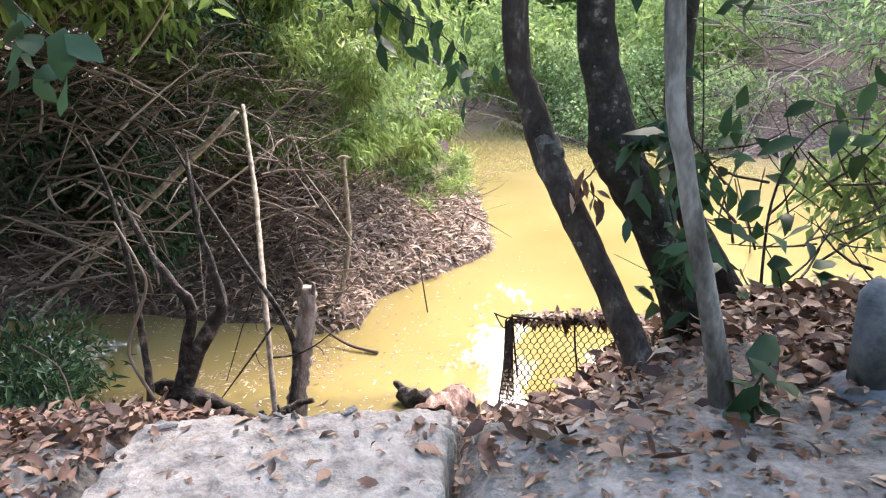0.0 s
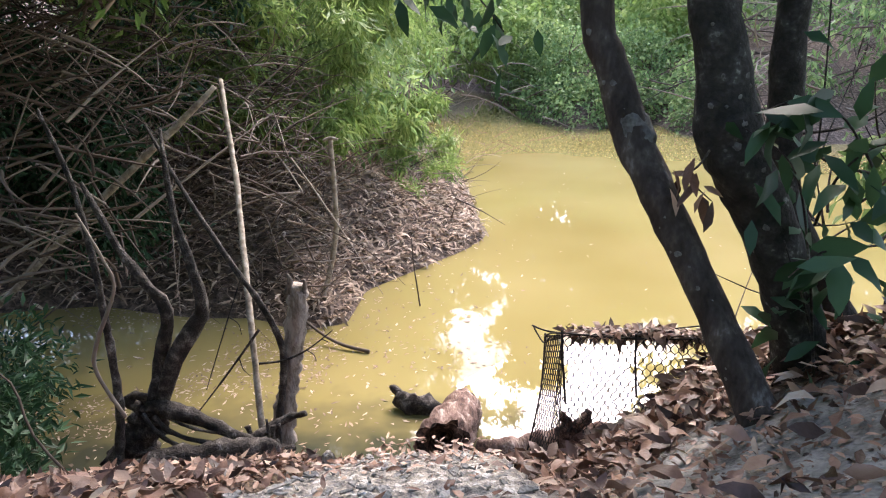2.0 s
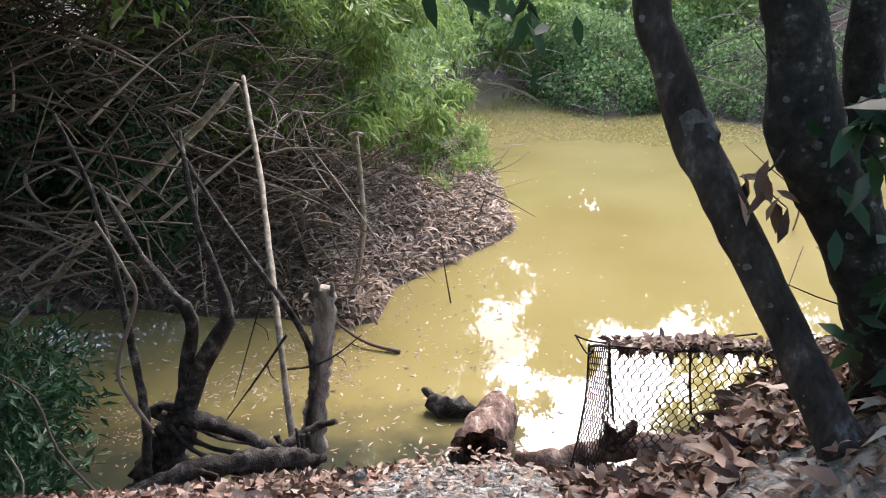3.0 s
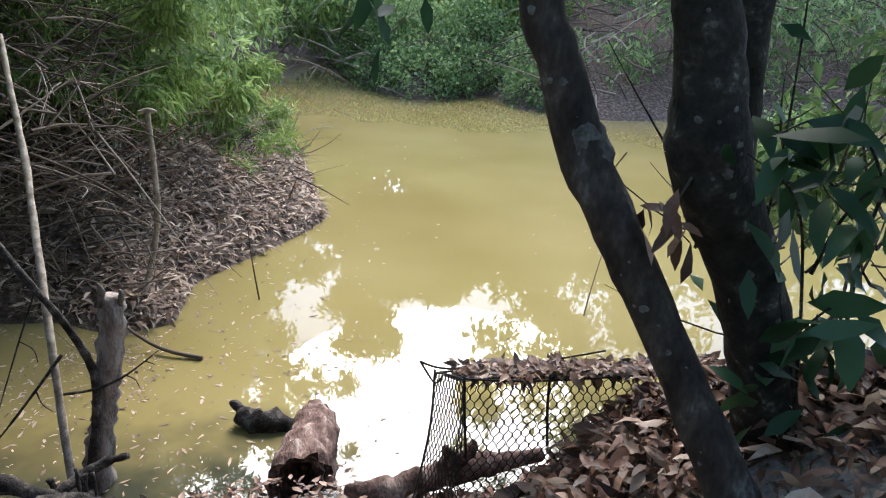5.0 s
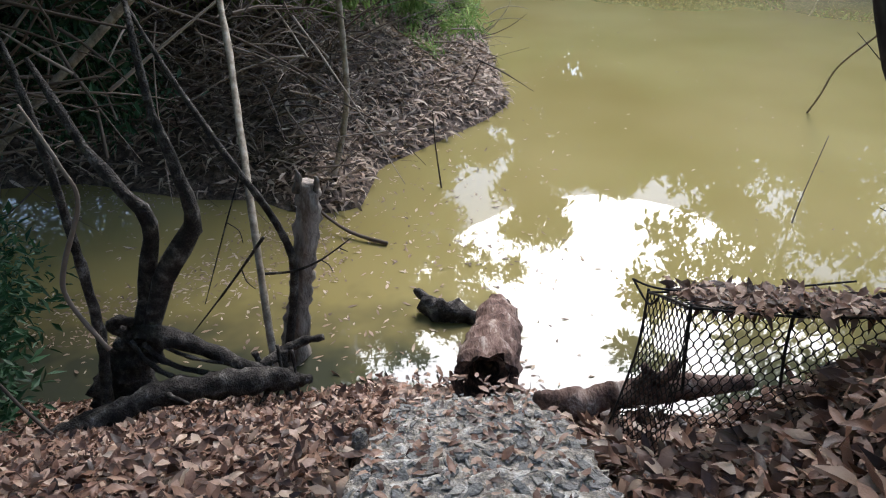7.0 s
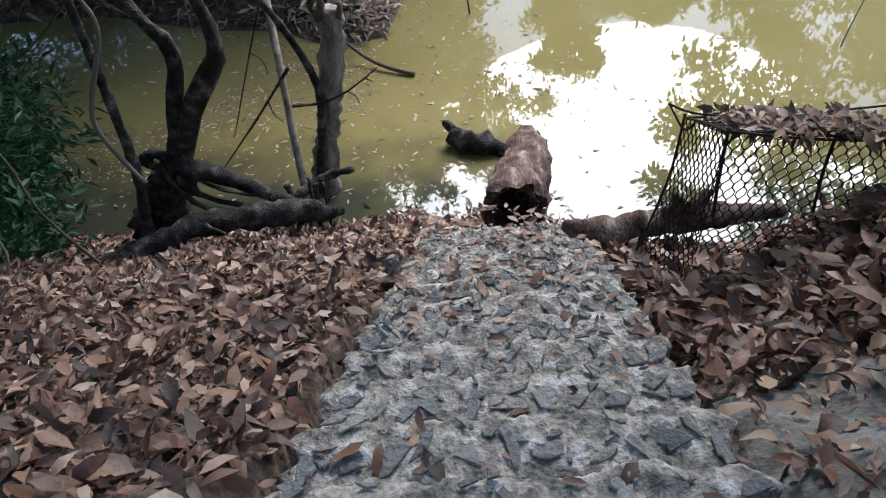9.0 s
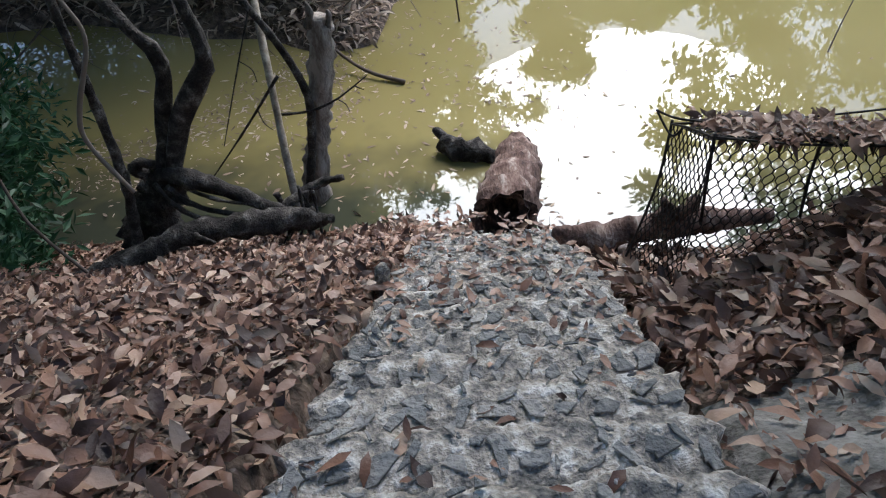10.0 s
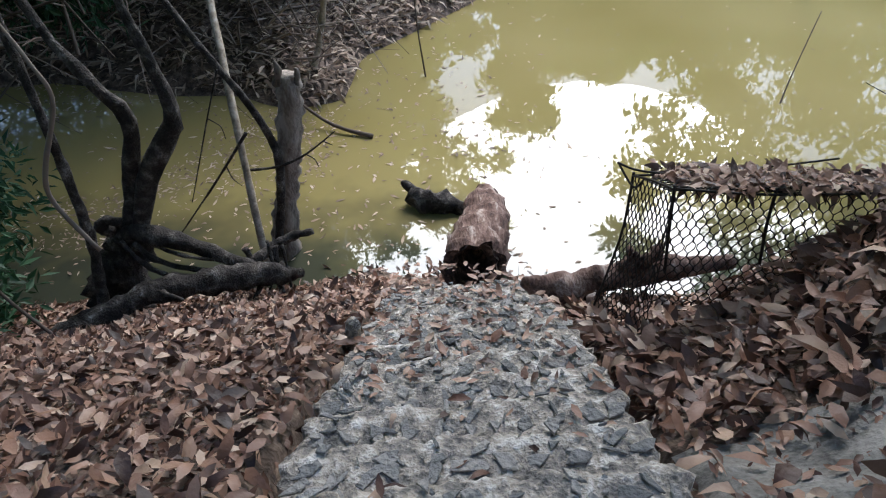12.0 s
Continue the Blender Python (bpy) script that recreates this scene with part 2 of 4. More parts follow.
# ---- ground, water ----
RIVER = [(-70, 6.5), (-12, 6.3), (-8, 6.2), (-5.6, 6.6), (-4.4, 5.4), (-3.0, 5.6), (-1.3, 5.9), (-0.3, 5.85), (0.6, 5.6), (1.5, 5.1), (3, 4.8), (6, 5.2), (12, 8), (22, 11), (70, 14),
         (70, 24), (24, 26.5), (17, 27), (13.5, 25.0), (10.4, 26.3), (9, 28), (8.6, 31), (5, 29.6), (3.4, 32), (1.9, 42), (0.5, 46), (-2.0, 46), (-2.6, 41),
         (-0.9, 26.7), (0.3, 19.3), (0.65, 15.5), (0.75, 14.3), (0.3, 13.4), (-0.6, 12.2), (-1.5, 11.0), (-1.6, 9.6), (-2.3, 9.3), (-3.2, 9.8), (-4.2, 9.8), (-6, 10.3), (-8, 9.9), (-20, 9.5), (-70, 9)]


def shore_distance(x, y):
    """Distance to the waterline, negative in the river."""
    P = np.array(RIVER, float)
    Q = np.roll(P, -1, 0)
    best = np.full(x.shape, 1e9)
    inside = np.zeros(x.shape, bool)
    for (ax, ay), (bx, by) in zip(P, Q):
        ex, ey = bx - ax, by - ay
        t = np.clip(((x - ax) * ex + (y - ay) * ey) / (ex * ex + ey * ey), 0, 1)
        best = np.minimum(best, np.hypot(x - ax - t * ex, y - ay - t * ey))
        if ay != by:
            inside ^= ((ay > y) != (by > y)) & (x < (bx - ax) * (y - ay) / (by - ay) + ax)
    return np.where(inside, -best, best)


def wave(x, y, f, s=0.0):
    return (np.sin(x * f + 1.3 * np.sin(y * f * 0.7 + s)) + np.sin(y * f * 1.13 + 1.7 * np.sin(x * f * 0.6 + 2 * s + 1)) + np.sin((x + y) * f * 0.77 + s)) / 3


STEP_TOP, RISE, TREAD, EDGE = 3.43, 0.18, 0.29, 0.62


def ground_height(x, y):
    x, y = np.asarray(x, float), np.asarray(y, float)
    d = shore_distance(x, y)
    p = np.interp(y, [-3, 0.62, 3.23, 5.2, 5.8], [3.43, 3.43, 1.80, 0.36, 0.02])
    left = smoothstep(-0.7, -3.2, x)
    p = p - 0.05 - left * 0.25 * smoothstep(-1, 2, y)
    zr = np.interp(y, [-3, 1, 2.5, 3.6, 4.5, 5.1], [3.6, 3.56, 3.36, 2.95, 1.0, 0.05])
    p = p - 0.3 * smoothstep(0.72, 0.6, np.abs(x)) * smoothstep(4.6, 4.2, y)
    k = smoothstep(2.7, 3.2, y)
    near = p + (zr - p) * smoothstep(0.72 + 0.65 * k, 2.5 + 0.2 * k, x)
    near = near + 0.035 * wave(x, y, 5.1, 1) + 0.02 * wave(x, y, 13, 2)
    cap = np.interp(d, [0, 0.3, 1.0, 2, 6], [0.0, 0.22, 1.3, 2.6, 6.0])
    hollow = smoothstep(0.55, 0.9, x) * smoothstep(2.2, 1.5, x) * smoothstep(1.5, 0.8, d)
    near = np.minimum(near, cap * (1 - 0.4 * hollow))
    far = np.interp(d, [0, 0.3, 1.5, 4, 9, 25, 70], [0.0, 0.16, 0.75, 1.9, 3.2, 6.0, 18.0]) + 0.12 * wave(x, y, 1.3, 3) * smoothstep(0.2, 2, d) + 0.05 * wave(x, y, 4.3, 5) * smoothstep(0.1, 1, d)
    land = np.where(y < np.where(x < 6, 7.8, 15), near, far)
    return np.where(d > 0, land, -np.minimum(0.5, -d * 0.35))


def axis(spans):
    out = []
    for a, b, s in spans:
        out += list(np.arange(a, b, s))
    return np.array(out + [spans[-1][1]])


gx = axis([(-400, -60, 40), (-60, -12, 4), (-12, -4, 0.4), (-4, -1.4, 0.16), (-1.4, 3.4, 0.08), (3.4, 12, 0.4), (12, 60, 3), (60, 400, 40)])
gy = axis([(-200, -10, 19), (-10, -2, 0.8), (-2, 6.4, 0.08), (6.4, 20, 0.25), (20, 60, 1.2), (60, 180, 8), (180, 800, 62)])
X, Y = np.meshgrid(gx, gy)
Z = ground_height(X, Y)
V = np.stack([X, Y, Z], -1).reshape(-1, 3)
nx, ny = len(gx), len(gy)
i0 = (np.arange(ny - 1)[:, None] * nx + np.arange(nx - 1)[None]).reshape(-1, 1)
ground_me = mesh_of("ground", V, i0 + np.array([[0, 1, nx + 1, nx]]), M_SOIL)
ground_me.materials.append(M_BANK)
cy = V[i0[:, 0], 1]
cx = V[i0[:, 0], 0]
edge = 0.35 * wave(cx, cy, 2.3, 1)
under_leaves = ((cx < -0.6) & (cy > 0.4 + edge)) | ((cx > 0.6) & (cy > 1.7 + edge)) | (cy > 3.6)
ground_me.polygons.foreach_set("material_index", np.where((cy > np.where(cx < 6, 7.6, 15)) | under_leaves, 1, 0).astype(np.int32))
ground = tagged(new("ground", ground_me), "grey-brown river bank soil with dry leaf litter", "ground", kind="structure")

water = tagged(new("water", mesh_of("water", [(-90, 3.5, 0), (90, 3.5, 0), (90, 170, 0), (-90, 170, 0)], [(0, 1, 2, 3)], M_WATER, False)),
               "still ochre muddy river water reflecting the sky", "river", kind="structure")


# ---- stairs ----
stairs = thing("stone_stairs", (0, EDGE, STEP_TOP), "worn stone and mortar stairs leading down to the river", "stairs", kind="structure")


def step_block(name, y0, y1, z, w0, w1, depth, seed):
    """A rough mortar block with an uneven top between y0 and y1 (its far edge), slightly skewed."""
    nxs, nys = 96, max(8, int((y1 - y0) / 0.014))
    V, F = [], []
    g = np.random.default_rng(seed)
    for j in range(nys + 1):
        for i in range(nxs + 1):
            u, v = i / nxs, j / nys
            x = w0 + (w1 - w0) * u
            y = y0 + (y1 - y0) * v + 0.13 * (u - 0.5)
            ex = min(u, 1 - u) * (w1 - w0)
            ey = (1 - v) * (y1 - y0)
            edge = math.exp(-ex / 0.03) + math.exp(-ey / 0.03)
            zz = z + 0.009 * noise.noise(Vector((x * 7, y * 7, seed))) + 0.009 * noise.noise(Vector((x * 19, y * 19, seed))) + 0.011 * noise.noise(Vector((x * 38, y * 38, seed))) + 0.007 * noise.noise(Vector((x * 80, y * 80, seed))) - 0.026 * edge
            y += (0.035 * noise.noise(Vector((x * 5, seed, 3.0))) + 0.02 * noise.noise(Vector((x * 16, seed, 7.0)))) * v
            x += 0.05 * noise.noise(Vector((seed, y * 17, 5.0))) * abs(2 * u - 1) ** 3
            V.append((x, y - EDGE, zz - STEP_TOP))
    W = nxs + 1
    F += [(j * W + i, j * W + i + 1, (j + 1) * W + i + 1, (j + 1) * W + i) for j in range(nys) for i in range(nxs)]
    rim = [i for i in range(W)] + [(j + 1) * W - 1 for j in range(1, nys + 1)] + [nys * W + i for i in range(nxs - 1, -1, -1)] + [j * W for j in range(nys - 1, 0, -1)]
    o = len(V)
    V += [(V[r][0], V[r][1], V[r][2] - depth) for r in rim]
    k = len(rim)
    F += [(rim[a], o + a, o + (a + 1) % k, rim[(a + 1) % k]) for a in range(k)]
    return part(name, mesh_of(name, V, F, M_SLAB if seed == 1 else M_MORTAR), stairs)


steps = [step_block("step", -1.9, EDGE, STEP_TOP, -0.62, 0.60, 0.5, 1)]
for i in range(1, 14):
    shrink = 0.0 if i < 9 else 0.03 * (i - 8)
    steps.append(step_block("step", EDGE + TREAD * (i - 1) - 0.03, EDGE + TREAD * i, STEP_TOP - RISE * i, -0.61 + shrink, 0.61 - shrink, 0.4, i + 1))


# ---- trunks ----
def bark_tree(name, keys, radii, material, label, n=46, seg=16, rough=0.35):
    t = thing(name, keys[0], label, "tree")
    V, F = tube(spline(keys, n) - np.array(keys[0]), radii, seg, rough, 9.0)
    part("trunk", mesh_of("trunk", V, F, material), t)
    return t


TRUNK_A = [(1.70, 1.62, 2.82), (1.57, 1.72, 3.13), (1.44, 1.85, 3.42), (1.32, 1.95, 3.68), (1.18, 2.06, 3.97), (1.07, 2.18, 4.21), (0.98, 2.25, 4.51), (0.91, 2.3, 4.75), (0.88, 2.3, 5.6), (0.7, 2.3, 6.8), (0.9, 2.4, 8.5)]
tree_a = bark_tree("leaning_tree", TRUNK_A,
                   [0.125, 0.088, 0.08, 0.076, 0.082, 0.084, 0.076, 0.076, 0.07, 0.06, 0.05], M_BARK, "brown leaning tree trunk with pale lichen patches", rough=0.12)
tree_b = bark_tree("dark_tree", [(2.1, 2.05, 2.7), (1.95, 2.02, 3.0), (1.79, 2.0, 3.5), (1.62, 2.0, 3.9), (1.47, 2.0, 4.15), (1.42, 2.0, 4.3), (1.38, 2.0, 4.55), (1.31, 2.0, 4.9), (1.3, 1.9, 6.0), (1.5, 2.2, 8.0)],
                   [0.17, 0.13, 0.12, 0.12, 0.13, 0.14, 0.105, 0.1, 0.09, 0.07], M_BARKDARK, "dark mossy tree trunk with pale lichen", rough=0.15)
tree_c = bark_tree("slim_dark_tree", [(2.5, 2.65, 2.9), (2.2, 2.6, 3.4), (1.98, 2.6, 3.8), (1.92, 2.6, 4.2), (1.9, 2.6, 4.9), (2.1, 2.7, 6.5), (2.2, 2.8, 8.0)],
                   [0.1, 0.085, 0.08, 0.085, 0.075, 0.06, 0.05], M_BARKDARK, "slim dark tree stem behind the larger trunk", rough=0.15)
sapling = bark_tree("pale_sapling", [(1.67, 0.64, 3.42), (1.63, 0.64, 3.65), (1.54, 0.65, 4.05), (1.46, 0.65, 4.4), (1.40, 0.65, 4.8), (1.36, 0.75, 6.5)],
                    [0.06, 0.044, 0.038, 0.036, 0.035, 0.032], M_BARKPALE, "slim pale grey sapling trunk", rough=0.12)

V, F = tube(spline([(1.115, 2.135, 4.13), (1.08, 2.18, 4.22), (1.05, 2.205, 4.32)], 12) - np.array(tree_a.location), [0.066, 0.083, 0.083, 0.066], 20, 0.22, 16)
part("lichen_patch", mesh_of("lichen_patch", V, F, M_LICHEN), tree_a, "pale grey lichen patch")

def lichen_spots(tree, keys, radii, n, seed, low=0.1, high=0.75):
    """Small pale crusts on the side of a trunk that faces the stairs."""
    g = np.random.default_rng(seed)
    pts = spline(keys, 60) - np.array(keys[0])
    rad = np.interp(np.linspace(0, 1, 60), np.linspace(0, 1, len(radii)), radii)
    for _ in range(n):
        k = int(g.uniform(low, high) * 60)
        a, size, m = g.uniform(-1.3, 1.1), g.uniform(0.007, 0.02), int(g.integers(7, 11))
        d = np.array([math.sin(a), -math.cos(a), 0.0])
        side = np.array([math.cos(a), math.sin(a), 0.0])
        c = pts[k] + d * rad[k] * 1.03
        rim = [c - d * 0.006 + size * g.uniform(0.7, 1.2) * (math.cos(q) * side + math.sin(q) * np.array([0, 0, 1.0])) for q in np.linspace(0, 2 * math.pi, m, endpoint=False)]
        V = rim + [c + d * 0.004]
        part("lichen_spot", mesh_of("lichen_spot", V, [(i, (i + 1) % m, m) for i in range(m)], M_LICHEN), tree, "pale grey lichen spot")


lichen_spots(tree_a, TRUNK_A, [0.12, 0.085, 0.078, 0.076, 0.08, 0.08, 0.076, 0.076, 0.07, 0.06, 0.05], 26, 300, 0.08, 0.7)
lichen_spots(tree_b, [(2.1, 2.05, 2.7), (1.95, 2.02, 3.0), (1.79, 2.0, 3.5), (1.62, 2.0, 3.9), (1.47, 2.0, 4.15), (1.42, 2.0, 4.3), (1.38, 2.0, 4.55), (1.31, 2.0, 4.9), (1.3, 1.9, 6.0), (1.5, 2.2, 8.0)], [0.17, 0.13, 0.12, 0.12, 0.13, 0.14, 0.105, 0.1, 0.09, 0.07], 34, 301, 0.2, 0.78)

# ---- log ----
log = thing("fallen_log", (0.1, 4.72, 0.95), "thick rotten log with a hollow dark end lying in the shallows", "log")
V, F = tube(spline([(0, 0, 0), (0.02, 0.18, -0.08), (0.10, 0.9, -0.35), (0.15, 1.5, -0.58), (0.19, 2.18, -0.86)], 40), [0.225, 0.24, 0.235, 0.22, 0.19], 32, 0.32, 7, cap=False)
V += [(0.19, 2.2, -0.87)]
F += [(len(V) - 1, len(V) - 33 + (k + 1) % 32, len(V) - 33 + k) for k in range(32)]
part("trunk", mesh_of("trunk", V, F, M_LOG), log)
V, F = tube([(0, -0.005, 0.002), (0, 0.02, -0.01), (0.0, 0.06, -0.05), (0.01, 0.22, -0.12), (0.03, 0.5, -0.22)], [0.226, 0.19, 0.165, 0.13, 0.03], 32, 0.45, 9)
part("hollow", mesh_of("hollow", V, F[:-2] + F[-1:], M_ROT), log, "black rotten hollow in the log's end")

drift = thing("branch_log", (0.45, 4.02, 1.36), "brown barkless branch lying under the wire cage", "log")
V, F = tube(spline([(-0.04, 0.0, 0.05), (0.12, 0.0, 0.0), (0.3, 0.0, 0.0), (0.55, 0.0, 0.08), (0.8, 0.0, 0.13), (1.05, 0.02, 0.16), (1.4, 0.1, 0.12)], 36), [0.035, 0.10, 0.105, 0.09, 0.095, 0.075, 0.045], 18, 0.4, 9)
part("stem", mesh_of("stem", V, F, M_LOG), drift)
V, F = join([tube(spline([(0.66, -0.02, 0.16), (0.68, -0.03, 0.27), (0.63, -0.03, 0.36)], 8), [0.07, 0.05, 0.02], 9, 0.8, 16), tube(spline([(0.70, -0.02, 0.2), (0.80, -0.03, 0.28), (0.86, 0, 0.37)], 8), [0.06, 0.045, 0.02], 9, 0.8, 16)])
part("knot", mesh_of("knot", V, F, M_ROT), drift, "dark broken knot")

root = thing("driftwood_chunk", (-0.27, 6.93, 0.0), "dark rotten root chunk half sunk beside the log", "driftwood")
V, F = join([tube(spline([(-0.3, 0.05, 0.16), (-0.1, 0, 0.08), (0.15, -0.03, 0.06), (0.42, -0.12, 0.0)], 14), [0.07, 0.15, 0.13, 0.05], 10, 0.6, 9),
             tube(spline([(-0.15, 0.05, 0.1), (-0.32, 0.12, 0.22), (-0.36, 0.1, 0.27)], 7), [0.06, 0.05, 0.02], 7, 0.5, 12)])
part("wood", mesh_of("wood", V, F, M_BLACKWOOD), root)


# ---- left bank dead wood ----
def branch_thing(name, keys, radii, material, label, category, seg=9, rough=0.3, n=28, extra=()):
    t = thing(name, keys[0], label, category)
    o = np.array(keys[0])
    V, F = tube(spline(keys, n) - o, radii, seg, rough, 11)
    part("stem", mesh_of("stem", V, F, material), t)
    for k, (ek, er) in enumerate(extra):
        V, F = tube(spline(ek, max(6, n // 2)) - o, er, max(5, seg - 2), rough, 11)
        part("branch", mesh_of("branch", V, F, material), t)
    return t


branch_thing("forked_stump", [(-3.02, 5.0, 0.42), (-2.9, 5.0, 0.75), (-2.76, 5.0, 1.02), (-2.66, 5.0, 1.2)], [0.24, 0.19, 0.16, 0.13], M_BLACKWOOD, "black forked dead stump standing in the shallows", "stump", 16, 0.6,
             extra=[([(-2.7, 5.0, 1.05), (-2.64, 5.02, 1.3), (-2.59, 5.02, 1.55), (-2.47, 5.0, 1.95), (-2.44, 5.0, 2.2), (-2.6, 5.0, 2.43), (-2.85, 5.1, 2.75), (-3.2, 5.3, 3.3)], [0.085, 0.075, 0.075, 0.062, 0.055, 0.045, 0.035, 0.02]),
                    ([(-2.64, 4.96, 1.1), (-2.52, 4.97, 1.4), (-2.40, 4.98, 1.71), (-2.22, 5.0, 1.95), (-2.1, 5.0, 2.18), (-2.12, 5.0, 2.4), (-2.17, 5.02, 2.65), (-2.3, 5.1, 3.1), (-2.4, 5.3, 3.8)], [0.075, 0.07, 0.072, 0.066, 0.06, 0.052, 0.045, 0.03, 0.02]),
                    ([(-2.75, 4.95, 1.12), (-2.62, 4.9, 1.22), (-2.4, 4.88, 1.17), (-2.06, 4.9, 1.01), (-1.81, 4.9, 0.87), (-1.58, 4.92, 0.76)], [0.07, 0.075, 0.068, 0.062, 0.05, 0.04]),
                    ([(-2.62, 4.82, 1.16), (-2.45, 4.78, 1.02), (-2.2, 4.78, 0.92), (-1.87, 4.8, 0.9)], [0.03, 0.026, 0.022, 0.014]),
                    ([(-2.7, 4.8, 1.2), (-2.55, 4.72, 1.05), (-2.35, 4.7, 0.92), (-2.05, 4.72, 0.86)], [0.024, 0.02, 0.018, 0.01]),
                    ([(-2.5, 4.86, 1.12), (-2.25, 4.8, 1.05), (-2.0, 4.82, 0.98)], [0.02, 0.018, 0.01]),
                    ([(-2.8, 4.92, 1.2), (-2.86, 4.88, 1.28), (-2.78, 4.86, 1.36), (-2.68, 4.88, 1.33)], [0.05, 0.05, 0.045, 0.03])])
branch_thing("black_log", [(-3.3, 3.85, 0.92), (-3.05, 4.05, 0.88), (-2.75, 4.3, 0.88), (-2.38, 4.58, 0.87), (-1.95, 4.74, 0.85), (-1.6, 4.88, 0.78), (-1.42, 5.0, 0.68)], [0.035, 0.065, 0.085, 0.095, 0.11, 0.085, 0.05], M_BLACKWOOD, "black weathered log with roots on the bank edge", "log", 14, 0.6, 40,
             extra=[([(-1.75, 4.95, 0.84), (-1.6, 5.15, 0.86), (-1.45, 5.2, 0.92), (-1.26, 5.2, 0.98)], [0.05, 0.045, 0.04, 0.025]),
                    ([(-1.6, 5.1, 0.9), (-1.58, 5.0, 0.65), (-1.5, 4.85, 0.55)], [0.045, 0.035, 0.015]),
                    ([(-1.8, 5.0, 0.95), (-1.72, 4.95, 0.62), (-1.75, 4.8, 0.58)], [0.03, 0.025, 0.01]),
                    ([(-2.4, 4.6, 0.85), (-2.3, 4.45, 0.95), (-2.1, 4.3, 1.02)], [0.03, 0.02, 0.01]),
                    ([(-1.55, 5.0, 0.75), (-1.42, 4.95, 0.72), (-1.34, 4.9, 0.78)], [0.05, 0.045, 0.03]),
                    ([(-2.9, 4.2, 0.9), (-2.7, 4.05, 0.95), (-2.55, 3.95, 1.0)], [0.03, 0.02, 0.008]),
                    ([(-1.62, 5.05, 1.0), (-1.58, 4.95, 0.75), (-1.62, 4.8, 0.62)], [0.018, 0.014, 0.006]), ([(-1.5, 5.05, 0.95), (-1.46, 4.95, 0.7), (-1.4, 4.75, 0.62)], [0.016, 0.012, 0.006])])
branch_thing("broken_stump", [(-1.84, 6.15, -0.25), (-1.76, 6.15, 0.33), (-1.66, 6.15, 0.87), (-1.58, 6.15, 1.29), (-1.5, 6.15, 1.75), (-1.49, 6.15, 1.98)], [0.14, 0.12, 0.105, 0.11, 0.115, 0.09], M_DEAD, "grey broken tree stump standing in the water", "stump", 16, 0.45, 40,
             extra=[([(-1.58, 6.12, 1.9), (-1.56, 6.1, 2.06), (-1.58, 6.1, 2.12)], [0.05, 0.03, 0.01]), ([(-1.43, 6.12, 1.88), (-1.4, 6.12, 2.0), (-1.41, 6.12, 2.05)], [0.04, 0.025, 0.008])])
branch_thing("arched_branch", [(-1.84, 5.98, 0.1), (-1.76, 5.98, 0.5), (-1.70, 6.0, 0.84), (-1.67, 6.0, 1.26), (-1.76, 6.0, 1.6), (-1.89, 6.0, 1.87), (-2.2, 6.1, 2.3), (-2.7, 6.4, 2.95), (-3.2, 6.8, 3.6)], [0.045, 0.042, 0.04, 0.04, 0.036, 0.034, 0.03, 0.022, 0.014], M_BLACKWOOD, "dark arched dead branch rising beside the stump", "branch", 9, 0.3, 40,
             extra=[([(-1.9, 5.87, 1.18), (-1.62, 5.85, 1.23), (-1.37, 5.85, 1.35), (-1.08, 5.85, 1.58)], [0.013, 0.012, 0.01, 0.004]), ([(-1.83, 5.75, 1.63), (-2.19, 5.7, 1.15), (-2.64, 5.7, 0.58)], [0.014, 0.012, 0.005]),
                    ([(-1.94, 5.7, 2.23), (-2.13, 5.7, 1.76), (-2.44, 5.7, 0.95)], [0.008, 0.007, 0.004]), ([(-1.37, 5.85, 1.35), (-1.3, 5.85, 1.3), (-1.27, 5.85, 1.22)], [0.007, 0.006, 0.003]),
                    ([(-1.2, 5.85, 1.48), (-1.12, 5.85, 1.44)], [0.006, 0.003]), ([(-2.05, 5.7, 1.33), (-2.02, 5.7, 1.2), (-1.95, 5.7, 1.12)], [0.006, 0.005, 0.003]), ([(-2.12, 5.7, 1.8), (-2.02, 5.7, 1.72), (-2.0, 5.7, 1.6)], [0.005, 0.004, 0.003])])
branch_thing("leaning_pole", [(-1.83, 5.6, 0.15), (-1.92, 5.8, 0.57), (-2.02, 6.1, 1.08), (-2.15, 6.5, 1.62), (-2.35, 7.1, 2.19), (-2.58, 7.8, 2.8), (-2.82, 8.4, 3.38), (-3.05, 9.0, 3.9)], [0.04, 0.04, 0.037, 0.036, 0.036, 0.035, 0.034, 0.03], M_POLE, "pale jointed bamboo pole leaning over the inlet", "pole", 9, 0.25, 40)
branch_thing("bamboo_stake", [(-2.15, 10.1, 0.0), (-1.95, 10.1, 0.63), (-1.8, 10.1, 1.3), (-1.77, 10.1, 1.9), (-1.8, 10.1, 2.9)], [0.05, 0.045, 0.045, 0.042, 0.04], M_POLE, "pale upright bamboo stake in the bank", "pole", 9, 0.2,
             extra=[([(-1.9, 10.08, 2.87), (-1.8, 10.08, 2.91), (-1.67, 10.08, 2.89)], [0.025, 0.03, 0.02])])
branch_thing("slanting_pole", [(-6.8, 8.5, 0.5), (-6.05, 8.5, 1.15), (-5.2, 8.5, 1.93), (-4.2, 8.5, 2.78), (-3.36, 8.5, 3.5), (-3.0, 8.6, 3.85)], [0.05, 0.05, 0.05, 0.05, 0.045, 0.03], M_POLE, "pale slanting dead pole across the thicket", "pole", 9, 0.25)
